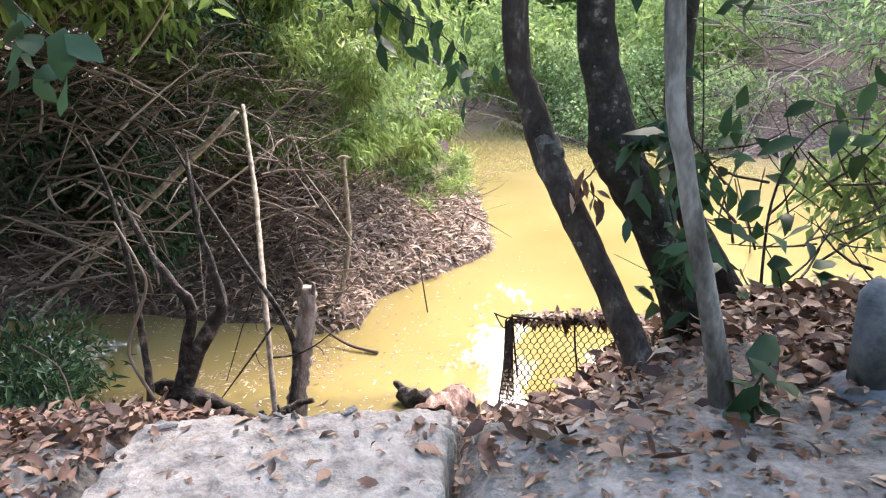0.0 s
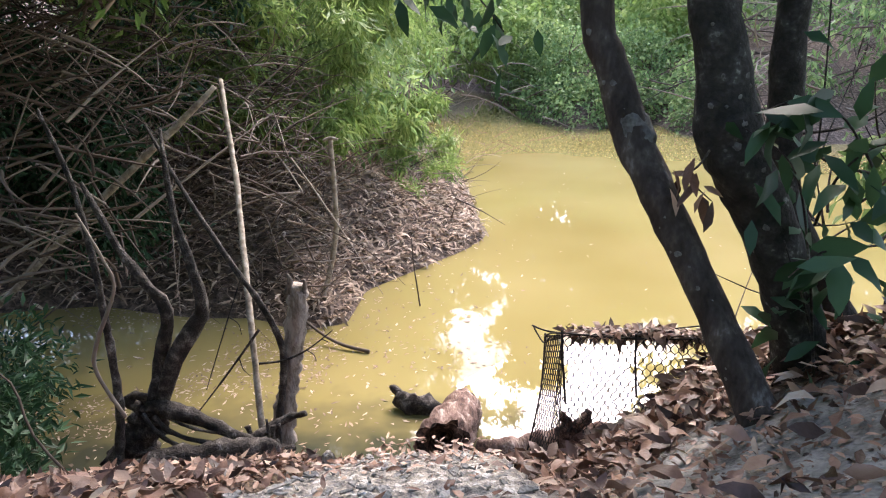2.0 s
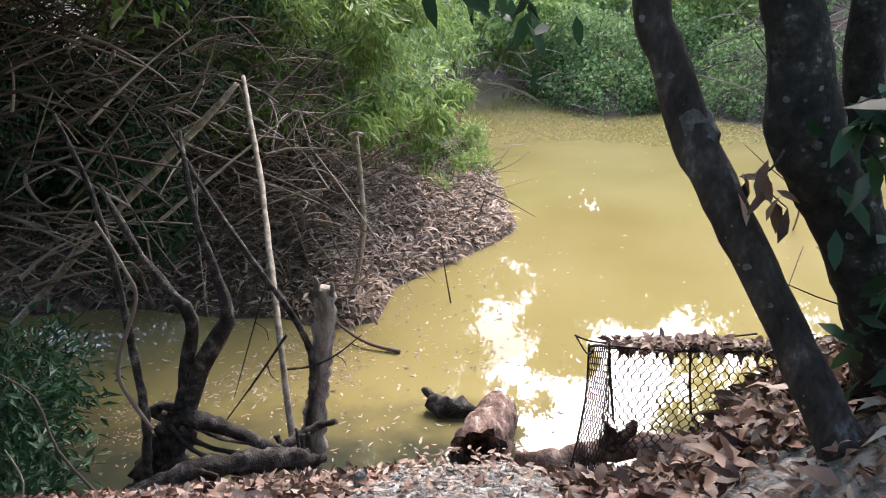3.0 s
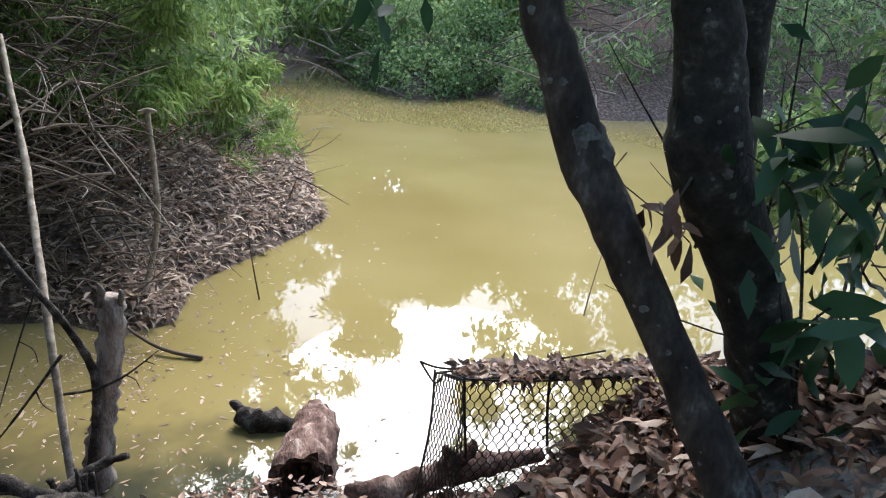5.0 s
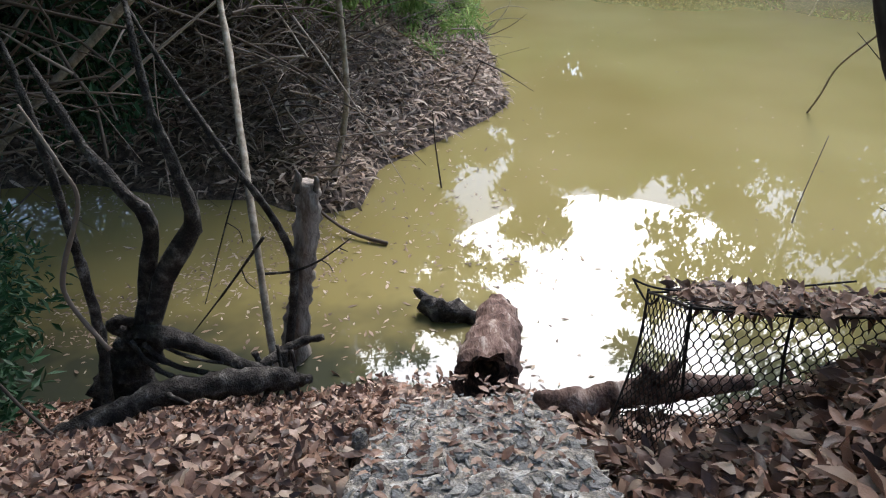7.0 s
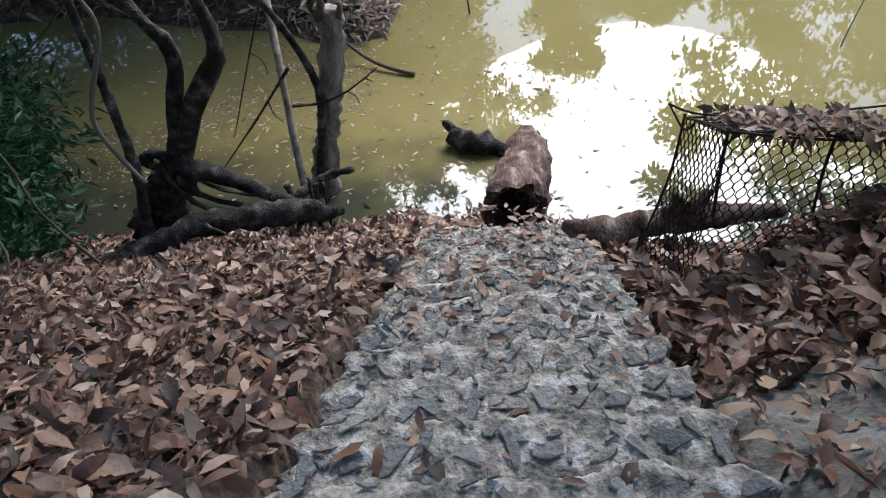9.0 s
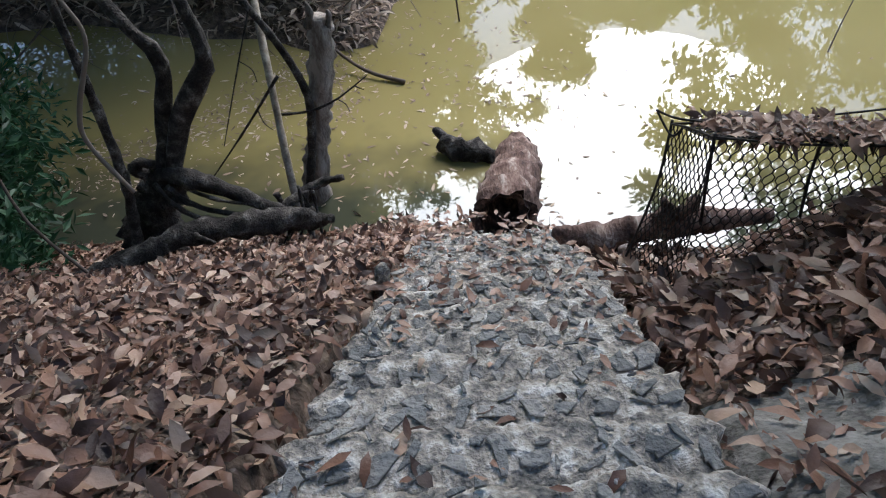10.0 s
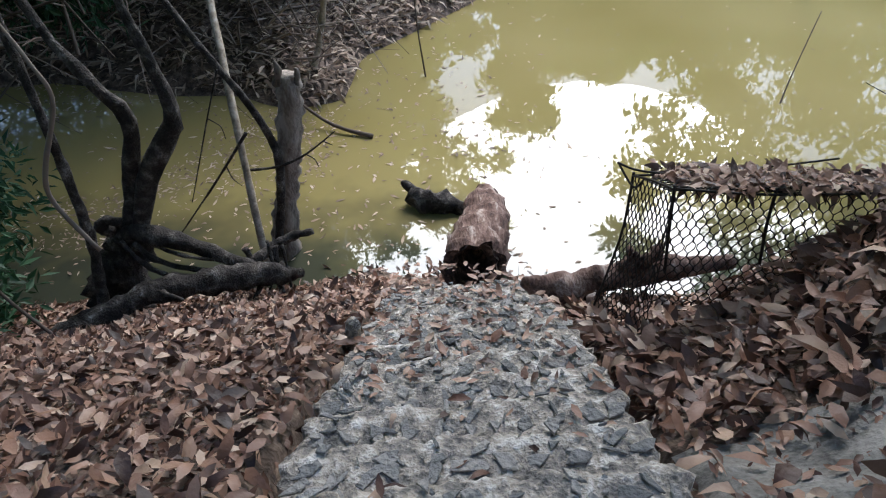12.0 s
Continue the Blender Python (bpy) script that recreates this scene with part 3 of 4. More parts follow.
branch_thing("crooked_tree_stem", [(-2.92, 4.6, 0.6), (-2.88, 4.6, 0.9), (-2.81, 4.6, 1.3), (-2.79, 4.6, 1.86), (-2.80, 4.6, 2.27), (-2.83, 4.62, 2.79), (-3.0, 4.8, 3.4), (-3.3, 5.0, 4.0)], [0.05, 0.045, 0.042, 0.038, 0.034, 0.03, 0.025, 0.018], M_BLACKWOOD, "dark crooked stem rising from the bank", "branch", 9, 0.35, 36)
branch_thing("hanging_vine", [(-2.72, 4.52, 1.33), (-2.9, 4.5, 1.78), (-2.86, 4.5, 2.06), (-2.63, 4.5, 2.56), (-2.68, 4.5, 2.83), (-2.9, 4.6, 3.2)], [0.018, 0.018, 0.02, 0.016, 0.014, 0.01], M_TWIG, "thin brown vine looping beside the dark stem", "vine", 7, 0.2, 30)
for keys, r in (([(-3.3, 3.3, 1.2), (-3.2, 3.5, 1.5), (-3.35, 3.6, 1.75)], 0.012), ([(-2.75, 3.75, 1.15), (-3.2, 3.95, 1.5), (-3.4, 4.1, 1.9), (-3.8, 4.2, 2.1)], 0.014), ([(-1.1, 8.5, 0.03), (-1.7, 8.75, 0.1), (-2.4, 9.3, 0.35)], 0.03), ([(-0.45, 10.3, -0.1), (-0.55, 10.4, 0.6), (-0.6, 10.5, 1.15)], 0.015)):
    branch_thing("twig", keys, [r, r * 0.8, r * 0.5], M_TWIG, "pale dry twig at the water's edge", "twig", 6, 0.1, 10)


for keys, r in (([(4.35, 9.2, -0.1), (4.6, 9.6, 0.25), (5.1, 10.3, 0.9)], 0.012), ([(6.5, 14.1, -0.1), (5.9, 12.5, 0.8), (4.9, 10.2, 1.9), (3.9, 7.6, 2.95)], 0.02)):
    branch_thing("twig", keys, [r, r * 0.8, r * 0.5], M_TWIG, "thin brown stick slanting out of the water", "twig", 6, 0.1, 12)


# ---- thickets of dry twigs ----
def tangle(name, n, place, seed, material, label, length=(0.8, 2.6), r=(0.006, 0.022), droop=0.5):
    g = np.random.default_rng(seed)
    pieces = []
    for _ in range(n):
        p = np.array(place(g))
        a = g.uniform(0, 2 * math.pi)
        d = np.array([math.cos(a), math.sin(a) * 0.6, g.uniform(-0.5, 1.0)])
        d /= np.linalg.norm(d)
        L = g.uniform(*length)
        k = g.normal(size=3) * 0.35
        pts = [p + d * L * t + k * L * t * t * 0.6 + np.array([0, 0, -droop * L * t * t * 0.5]) for t in (0, 0.3, 0.6, 0.8, 1)]
        rad = g.uniform(*r)
        pieces.append(tube(pts, [rad, rad * 0.8, rad * 0.5, rad * 0.25], 4, cap=False))
    return tagged(new(name, mesh_of(name, *join(pieces), material)), label, "thicket", kind="stuff")


def left_place(g):
    x = g.uniform(-10.5, -2.0)
    y = g.uniform(9.6, 15) - 0.15 * (x + 4)
    top = min(5.2, 1.2 + 1.3 * (-1.0 - x)) if x > -4.2 else 5.2
    z = 0.3 + (top - 0.3) * g.random() ** 0.8
    return (x, y, max(z, 0.25))


tangle("dry_thicket", 3200, left_place, 3, M_TWIG, "tangled brown dry twigs over the bank", (0.5, 1.7), (0.006, 0.02))
tangle("near_thicket", 600, lambda g: (g.uniform(-9.5, -4.2), g.uniform(7.4, 10.4), g.uniform(1.2, 5.2)), 4, M_TWIG, "dark hanging branches over the inlet", (0.8, 2.0), (0.008, 0.03), 0.3)
tangle("right_thicket", 600, lambda g: (g.uniform(10, 34), g.uniform(25.5, 33), g.uniform(0.6, 6.5)), 5, M_TWIG, "grey dry brush on the far bank", (1.5, 4.0), (0.015, 0.05))
tangle("far_twigs", 220, lambda g: (g.uniform(-6, 9), g.uniform(30, 44), g.uniform(0.2, 3.0)), 6, M_TWIG, "dry brown brush at the far water's edge", (1.0, 3.0), (0.012, 0.04))


# ---- foliage ----
def foliage(name, n, blobs, size, aspect, material, label, seed, droop=0.6, shell=0.5, out=0.5, category="foliage"):
    pos, d = in_blobs(n, blobs, shell, seed)
    g = np.random.default_rng(seed + 50)
    keep = pos[:, 2] > 0.05
    pos, d = pos[keep], d[keep]
    k = len(pos)
    way = g.normal(size=(k, 3)) * 0.7 + d * out + np.array([0, 0, -droop])
    nor = g.normal(size=(k, 3)) * 0.6 + np.array([0, 0, 1.0]) + d * 0.4
    L = size * g.uniform(0.55, 1.3, k)
    return tagged(new(name, leaf_cloud(name, pos, L, L * aspect, way, nor, material, seed=seed)), label, category, kind="stuff")


def scatter_blobs(n, box, r, seed, low=0.0):
    g = np.random.default_rng(seed)
    out = []
    for _ in range(n):
        x, y, z = (g.uniform(a, b) for a, b in box)
        s = g.uniform(*r)
        out.append((x, y, z, s * g.uniform(0.8, 1.4), s * g.uniform(0.8, 1.4), s * g.uniform(0.6, 1.1)))
    return out


# left bank bamboo, from the water's edge up
B1 = scatter_blobs(46, ((-5.6, -1.3), (12, 17.5), (2.6, 6.8)), (0.4, 0.85), 11) + scatter_blobs(9, ((-2.2, -0.5), (14.5, 19), (1.2, 2.6)), (0.3, 0.6), 12)
foliage("bamboo_foliage", 42000, B1, 0.26, 0.085, M_GREEN, "bright green narrow bamboo leaves over the bank", 13, droop=0.9, shell=0.2)
B16 = scatter_blobs(16, ((-1.6, 0.15), (14.6, 19.5), (0.5, 1.5)), (0.22, 0.45), 170)
foliage("bank_tip_grass", 2600, B16, 0.22, 0.08, M_GREEN, "green grass and bamboo shoots on the bank's tip", 171, droop=0.2, shell=0.1)
tangle("bank_tip_twigs", 70, lambda g: (g.uniform(-1.5, 0.3), g.uniform(13.6, 18), g.uniform(0.3, 1.3)), 172, M_TWIG, "dry twigs sticking out from the bank's tip", (0.4, 1.5), (0.006, 0.016), 0.2)
B2 = scatter_blobs(30, ((-7, -1.6), (18, 42), (1.5, 7.5)), (1.2, 2.4), 14)
foliage("far_bamboo_foliage", 16000, B2, 0.42, 0.1, M_GREEN, "green bamboo leaves along the far reach of the bank", 15, droop=0.9, shell=0.3)
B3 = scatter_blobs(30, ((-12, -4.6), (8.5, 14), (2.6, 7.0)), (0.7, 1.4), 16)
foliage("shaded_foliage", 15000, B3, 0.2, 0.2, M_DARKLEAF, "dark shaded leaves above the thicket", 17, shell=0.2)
B13 = scatter_blobs(34, ((-12, -2.2), (14, 20), (1.5, 6.5)), (0.9, 1.7), 140)
foliage("bank_undergrowth", 16000, B13, 0.26, 0.16, M_BUSH, "shaded green undergrowth behind the dry twigs", 141, shell=0.4)
# Dark leaves stand in for the deep shade at the back of the inlet.
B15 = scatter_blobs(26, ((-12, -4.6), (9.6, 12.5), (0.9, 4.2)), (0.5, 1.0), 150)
foliage("inlet_undergrowth", 16000, B15, 0.17, 0.18, M_DARKLEAF, "dark leaf mass standing in for deep shade behind the inlet", 151, shell=0.2)
# Last two blob groups are unseen canopy, added only to shade the inlet.
B4 = scatter_blobs(20, ((-12, -5.5), (11, 22), (6.5, 13)), (1.5, 2.4), 18) + scatter_blobs(14, ((-10, -4.0), (3, 9), (6.5, 10)), (1.2, 2.0), 118) + scatter_blobs(16, ((-12, -3.4), (6, 14), (6.2, 8.5)), (1.0, 1.6), 119)
foliage("overhanging_bamboo", 70000, B4, 0.45, 0.14, M_CANOPY, "tall bamboo leaves, with unseen canopy that shades the inlet", 19, droop=0.9, shell=0.2)
# Canopy added above the inlet to keep light off its water.
B18 = scatter_blobs(40, ((-10, -2.8), (4.0, 10.5), (5.6, 7.4)), (0.8, 1.3), 190)
foliage("inlet_canopy", 9000, B18, 0.3, 0.2, M_CANOPY, "leafy branches added over the inlet to shade it", 191, shell=0.2)
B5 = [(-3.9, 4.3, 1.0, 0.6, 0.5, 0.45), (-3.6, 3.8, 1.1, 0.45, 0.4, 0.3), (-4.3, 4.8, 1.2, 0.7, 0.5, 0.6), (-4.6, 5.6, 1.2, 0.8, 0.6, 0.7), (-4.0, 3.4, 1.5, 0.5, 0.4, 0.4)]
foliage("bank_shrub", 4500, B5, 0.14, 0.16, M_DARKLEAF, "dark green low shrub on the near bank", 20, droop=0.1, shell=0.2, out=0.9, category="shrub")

# far bank bushes and the trees behind
B6 = [(x, y, z, s, s, s * 0.8) for x, y, z, s in ((4.2, 33, 0.7, 1.5), (5.4, 31, 0.8, 1.6), (7.2, 32, 0.9, 1.7), (8.6, 32.8, 0.8, 1.4), (9.8, 29, 0.6, 1.2), (5.8, 33.5, 2.2, 1.9), (8.2, 34.5, 2.4, 2.0), (3.6, 36, 1.4, 1.6), (10.8, 30.5, 1.8, 1.7), (12.5, 28.2, 0.4, 0.9), (6.8, 30.9, 0.4, 1.0), (3.2, 39, 1.4, 1.6), (10.2, 27.6, 0.3, 0.8), (4.5, 35, 3.0, 1.6))]
foliage("far_bush", 26000, B6, 0.2, 0.28, M_BUSH, "leafy green bushes hanging over the far bank", 21, shell=0.75, out=0.8, droop=0.3, category="bush")
B7 = scatter_blobs(40, ((-1, 14), (36, 46), (2.0, 6.0)), (1.4, 2.3), 22)
foliage("far_tree_foliage", 24000, B7, 0.42, 0.2, M_GREEN, "light green tree foliage beyond the river", 23, shell=0.45)
B8 = scatter_blobs(30, ((12, 40), (27, 38), (3.5, 11)), (1.6, 3.0), 24)
foliage("grey_green_foliage", 14000, B8, 0.4, 0.16, M_BUSH, "grey green brush on the far bank", 25, shell=0.4)
B9 = scatter_blobs(120, ((-45, 75), (62, 76), (3, 23)), (3.5, 5.5), 26)
foliage("far_woods", 80000, B9, 1.3, 0.32, M_CANOPY, "tall green woods behind the river", 27, shell=0.5)
B12 = scatter_blobs(40, ((13, 50), (31, 46), (2.5, 8)), (1.8, 3.2), 128) + scatter_blobs(16, ((10, 30), (27.5, 31), (0.6, 2.6)), (0.7, 1.3), 129)
foliage("bank_brush_foliage", 22000, B12, 0.36, 0.18, M_BUSH, "dusty green brush covering the far slope", 130, shell=0.5)
near_right = [(4.5, 3.6, 3.9, 0.4, 0.4, 0.5), (4.9, 4.2, 4.0, 0.5, 0.4, 0.5), (5.0, 4.6, 4.4, 0.8, 0.6, 0.9), (4.4, 5.2, 3.4, 0.7, 0.5, 0.7)]
foliage("right_shrub", 2200, near_right, 0.16, 0.22, M_BUSH, "green shrub at the edge of the right bank", 28, shell=0.3, category="shrub")
B17 = [(10.8, 15.6, 0.5, 0.9, 0.8, 0.7), (11.6, 15.0, 0.9, 1.1, 0.9, 1.0), (10.9, 14.2, 0.6, 0.9, 0.7, 0.8), (12.6, 15.8, 1.2, 1.2, 1.0, 1.1)]
foliage("waterside_bush", 5000, B17, 0.14, 0.3, M_BUSH, "bright green bush hanging over the water's edge", 175, shell=0.6, out=0.8, droop=0.3, category="bush")
tangle("right_stems", 60, lambda g: (g.uniform(2.3, 4.6), g.uniform(2.4, 4.2), g.uniform(3.0, 4.0)), 29, M_BLACKWOOD, "thin dark stems of a shrub on the bank", (0.4, 0.9), (0.006, 0.014), -0.5)

def far_crown(n, az, el, size, seed, reach=62.0):
    """Far crown clumps placed to mask mirrored sky, by bearing and height over the river's near reach."""
    g = np.random.default_rng(seed)
    out = []
    for _ in range(n):
        a, e, r, q = radians(g.uniform(*az)), radians(g.uniform(*el)), reach * g.uniform(0.95, 1.1), 1.35 * g.uniform(*size)
        out.append((1 + math.sin(a) * r, 8.5 + math.cos(a) * r, math.tan(e) * r, q, q, q * 0.8))
    return out


# Out of view: these clumps only cut the mirrored sky to a bright gap.
B11 = far_crown(26, (16.8, 26), (16, 39), (1.2, 2.0), 126) + far_crown(70, (25, 62), (12, 40), (2.0, 3.2), 131)
foliage("river_tree_foliage", 34000, B11, 1.05, 0.22, M_CANOPY, "tall foliage by the river's bend, placed to mask mirrored sky", 127, shell=0.2)
B19 = far_crown(36, (2.2, 8.6), (17, 30.5), (0.8, 1.5), 160) + far_crown(44, (-9, 5.2), (31.5, 48), (0.7, 1.3), 166) + far_crown(6, (-1, 2.5), (17, 24), (0.7, 1.2), 161) + far_crown(5, (-1, 3), (29, 34), (0.5, 0.8), 162) + far_crown(36, (-18, -1.4), (14, 35), (1.2, 2.0), 163) + far_crown(30, (7.5, 18), (15, 24), (0.9, 1.4), 164)
foliage("bamboo_sprays", 40000, B19, 1.0, 0.14, M_CANOPY, "leaf clumps placed beyond the river to mask mirrored sky", 165, droop=0.9, shell=0.15)
# Unseen foliage added behind the camera to darken the near bank's facing sides.
B20 = scatter_blobs(60, ((-16, 16), (-13, -6.5), (2, 12)), (1.6, 2.8), 200) + scatter_blobs(16, ((-14, -7), (-5, 4), (3, 9)), (1.4, 2.2), 202)
foliage("woods_behind", 60000, B20, 0.5, 0.24, M_CANOPY, "unseen woods added behind the stairs to block sky light", 204, shell=0.3)

# crowns overhead: out of view, spread and thickened to shade the near bank
for tree, blobs, seed in ((tree_a, scatter_blobs(20, ((-5, 3), (1.0, 8.5), (7.5, 9.5)), (0.9, 1.6), 30), 31), (tree_b, scatter_blobs(18, ((3.5, 11), (5, 13), (7, 12)), (1.3, 2.2), 32), 33), (tree_c, scatter_blobs(12, ((2.5, 8), (-2, 4), (6.5, 10)), (1.0, 1.8), 34), 35)):
    pos, d = in_blobs(9000, blobs, 0.2, seed)
    g = np.random.default_rng(seed)
    way = g.normal(size=(9000, 3)) * 0.7 + d * 0.5 + np.array([0, 0, -0.5])
    L = 0.26 * g.uniform(0.6, 1.3, 9000)
    o = np.array(tree.location)
    part("crown", leaf_cloud("crown", pos - o, L, L * 0.26, way, g.normal(size=(9000, 3)) * 0.6 + np.array([0, 0, 1.0]), M_CANOPY, seed=seed), tree, "leafy green crown, out of view, shading the bank")
    V, F = join([tube(spline([(tree.location[0] * 0.6, 2.3, 7.2), ((tree.location[0] + b[0]) / 2, (2.2 + b[1]) / 2, (7.4 + b[2]) / 2), b[:3]], 8) - o, [0.05, 0.035, 0.012], 6) for b in blobs[::2]])
    part("limb", mesh_of("limb", V, F, M_BARKDARK), tree)


def sprig(name, stem, radius, count, size, aspect, material, label, category, seed, spread=0.1, droop=0.8):
    """A twig that carries single leaves: each leaf is a part of its own."""
    t = thing(name, stem[0], label, category)
    o = np.array(stem[0])
    pts = spline(stem, 20)
    V, F = tube(pts - o, [radius, radius * 0.4], 6)
    part("stem", mesh_of("stem", V, F, M_BLACKWOOD), t)
    g = np.random.default_rng(seed)
    for k in range(count):
        p = pts[g.integers(3, 20)] + g.normal(size=3) * spread
        d = g.normal(size=3) * 0.8 + np.array([0, -0.2, -droop])
        L = size * g.uniform(0.7, 1.25)
        me = leaf_cloud("leaf", (p - o)[None], L, L * aspect, d[None], (g.normal(size=3) * 0.5 + np.array([0, -0.6, 1]))[None], material, 0.25, True, seed + k)
        part("leaf", me, t)
    return t


sprig("hanging_branch", [(-0.6, 3.9, 6.0), (-0.35, 3.9, 5.4), (0.05, 3.9, 5.02), (0.38, 3.9, 4.86), (0.58, 3.9, 4.62)], 0.012, 46, 0.2, 0.2, M_DARKLEAF, "hanging twig with dark green leaves over the river", "branch", 41, 0.14, 1.4)
sprig("hanging_branch", [(-0.4, 4.0, 6.0), (-0.2, 4.0, 5.3), (0.05, 4.0, 5.05), (0.3, 4.0, 4.95)], 0.012, 34, 0.2, 0.2, M_DARKLEAF, "hanging twig with dark green leaves", "branch", 42, 0.17, 1.4)
sprig("leafy_twig", [(-1.15, 0.6, 5.4), (-0.98, 0.6, 5.15), (-0.85, 0.6, 4.98), (-0.74, 0.6, 4.88)], 0.006, 14, 0.16, 0.3, M_DARKLEAF, "twig with broad green leaves above the stairs", "branch", 43, 0.07, 0.8)
sprig("climbing_plant", [(1.85, 1.8, 3.2), (1.74, 1.8, 3.8), (1.62, 1.78, 4.15), (1.42, 1.78, 4.3)], 0.007, 24, 0.19, 0.17, M_DARKLEAF, "green climbing plant with long leaves on the dark trunk", "plant", 44, 0.09, 0.4)
sprig("climbing_plant", [(1.9, 1.82, 3.15), (1.78, 1.8, 3.5), (1.68, 1.78, 3.72), (1.62, 1.76, 3.85)], 0.007, 22, 0.17, 0.18, M_DARKLEAF, "low green climbing plant with long leaves on the dark trunk", "plant", 49, 0.1, 0.3)
sprig("climbing_plant", [(1.75, 1.8, 3.9), (1.8, 1.78, 4.1), (1.9, 1.76, 4.22), (2.0, 1.74, 4.25)], 0.007, 18, 0.19, 0.17, M_DARKLEAF, "green climbing plant with long leaves on the dark trunk", "plant", 149, 0.08, 0.5)
sprig("climbing_plant", [(1.95, 2.3, 3.2), (2.0, 2.4, 3.8), (2.0, 2.4, 4.3), (1.95, 2.4, 5.0)], 0.008, 26, 0.2, 0.2, M_DARKLEAF, "green climbing plant with long leaves on the dark trunk", "plant", 45, 0.17, 0.7)
sprig("dry_leaf_cluster", [(1.36, 1.93, 4.22), (1.30, 1.9, 4.14), (1.26, 1.9, 4.08), (1.36, 1.9, 3.98)], 0.006, 16, 0.13, 0.16, M_LITTER, "brown withered leaves hanging from the dark trunk", "plant", 180, 0.05, 1.6)
sprig("broadleaf_vine", [(1.95, 1.75, 4.1), (1.75, 1.7, 4.35), (1.58, 1.7, 4.42), (1.42, 1.7, 4.36)], 0.006, 9, 0.23, 0.2, M_DARKLEAF, "vine with broad dark green leaves before the dark trunk", "plant", 181, 0.03, 0.9)
sprig("broadleaf_vine", [(1.9, 1.75, 3.7), (1.78, 1.7, 3.82), (1.7, 1.68, 3.8), (1.62, 1.68, 3.72)], 0.006, 9, 0.2, 0.22, M_DARKLEAF, "vine with broad dark green leaves low on the dark trunk", "plant", 182, 0.04, 0.9)
sprig("bank_shrub_stem", [(2.35, 2.2, 3.2), (2.4, 2.3, 3.9), (2.6, 2.3, 4.3), (2.9, 2.3, 4.35)], 0.01, 18, 0.22, 0.22, M_DARKLEAF, "thin shrub with drooping green leaves", "shrub", 46, 0.16, 1.0)
sprig("bank_shrub_stem", [(2.3, 1.8, 3.3), (2.3, 1.8, 3.55), (2.2, 1.8, 3.75)], 0.008, 22, 0.14, 0.35, M_DARKLEAF, "small leafy seedling among the litter", "shrub", 47, 0.13, 0.2)
sprig("broadleaf_seedling", [(1.72, 0.55, 3.5), (1.74, 0.53, 3.6), (1.78, 0.52, 3.7)], 0.008, 10, 0.2, 0.26, M_DARKLEAF, "green seedling with broad leaves at the sapling's foot", "plant", 48, 0.05, 0.5)

# ---- post ----
post = thing("stone_post", (2.19, 0.62, 3.5), "grey round stone post with a wide foot", "post")
V, F = tube([(0, 0, 0.02), (0, 0, 0.42), (0, 0, 0.47)], [0.085, 0.08, 0.05], 18, 0.08, 9)
part("shaft", mesh_of("shaft", V, F, M_POST), post)
V, F = tube([(0, 0, -0.08), (0, 0, 0.05), (0, 0, 0.08)], [0.15, 0.14, 0.1], 18, 0.08, 9)
part("foot", mesh_of("foot", V, F, M_POST), post)

# ---- wire cage ----
cage = thing("wire_cage", (0.90, 2.88, 2.92), "dark rusty wire mesh cage topped with dry leaves", "gabion")
CX, CD, CH, DROP = 1.0, 0.5, 0.95, 0.25


def wire_net(width, height, at_uv, pitch=0.05, r=0.0032):
    """Woven hexagonal mesh: wires that run down in zigzags and twist together where two meet."""
    pieces = []
    rows = int(height / (pitch * 0.8))
    for k in range(int(width / pitch) + 1):
        for side in (1, -1):
            pts = []
            for q in range(rows * 2):
                v = -(q * 0.4) * pitch
                shift = (0.46 if (q // 2) % 2 else 0.04) * pitch * side
                u = k * pitch + shift + 0.006 * math.sin(v * 31 + k) + 0.012 * math.sin(v * 5 + k * pitch * 3)
                pts.append(at_uv(min(max(u, 0), width), max(v, -height)))
            pieces.append(tube(pts, [r], 4, cap=False))
    return join(pieces)


def bulge(u, v):
    return 0.03 * math.sin(u * 4) + 0.03 * math.sin(v * 4) + 0.012 * math.sin(u * 11 + v * 7)


def side_at(u, v):
    f = u / CD
    return (-0.04 * f + 0.05 * bulge(u, v) + v * v * (-0.10 * f - 0.02) - 0.03 * v * (1 - f), u + 0.02 * math.sin(v * 6), v - DROP * f)


V, F = wire_net(CX, CH * 0.75, lambda u, v: (u + 0.06 * v, bulge(u, v), v - 0.03 * u - 0.012 * math.sin(u * 9)))
part("front_mesh", mesh_of("front_mesh", V, F, M_WIRE), cage)
V, F = wire_net(CD, CH, side_at)
part("side_mesh", mesh_of("side_mesh", V, F, M_WIRE), cage)
V, F = wire_net(CX, CD, lambda u, v: (u, -v, 0.5 * v - 0.015 + 0.012 * math.sin(u * 9)))
part("top_mesh", mesh_of("top_mesh", V, F, M_WIRE), cage)
for pts in ([(0, 0, 0.02), (0.015, 0, -0.2), (0.04, 0, -0.47)], [side_at(CD, v) for v in (0.02, -0.3, -0.6, -0.9)], [(0.44, 0, 0.0), (0.45, 0.01, -0.2), (0.47, 0.0, -0.42)]):
    V, F = tube(spline(pts, 10), [0.0075], 6, 0.2, 30)
    part("post", mesh_of("post", V, F, M_WIRE), cage)
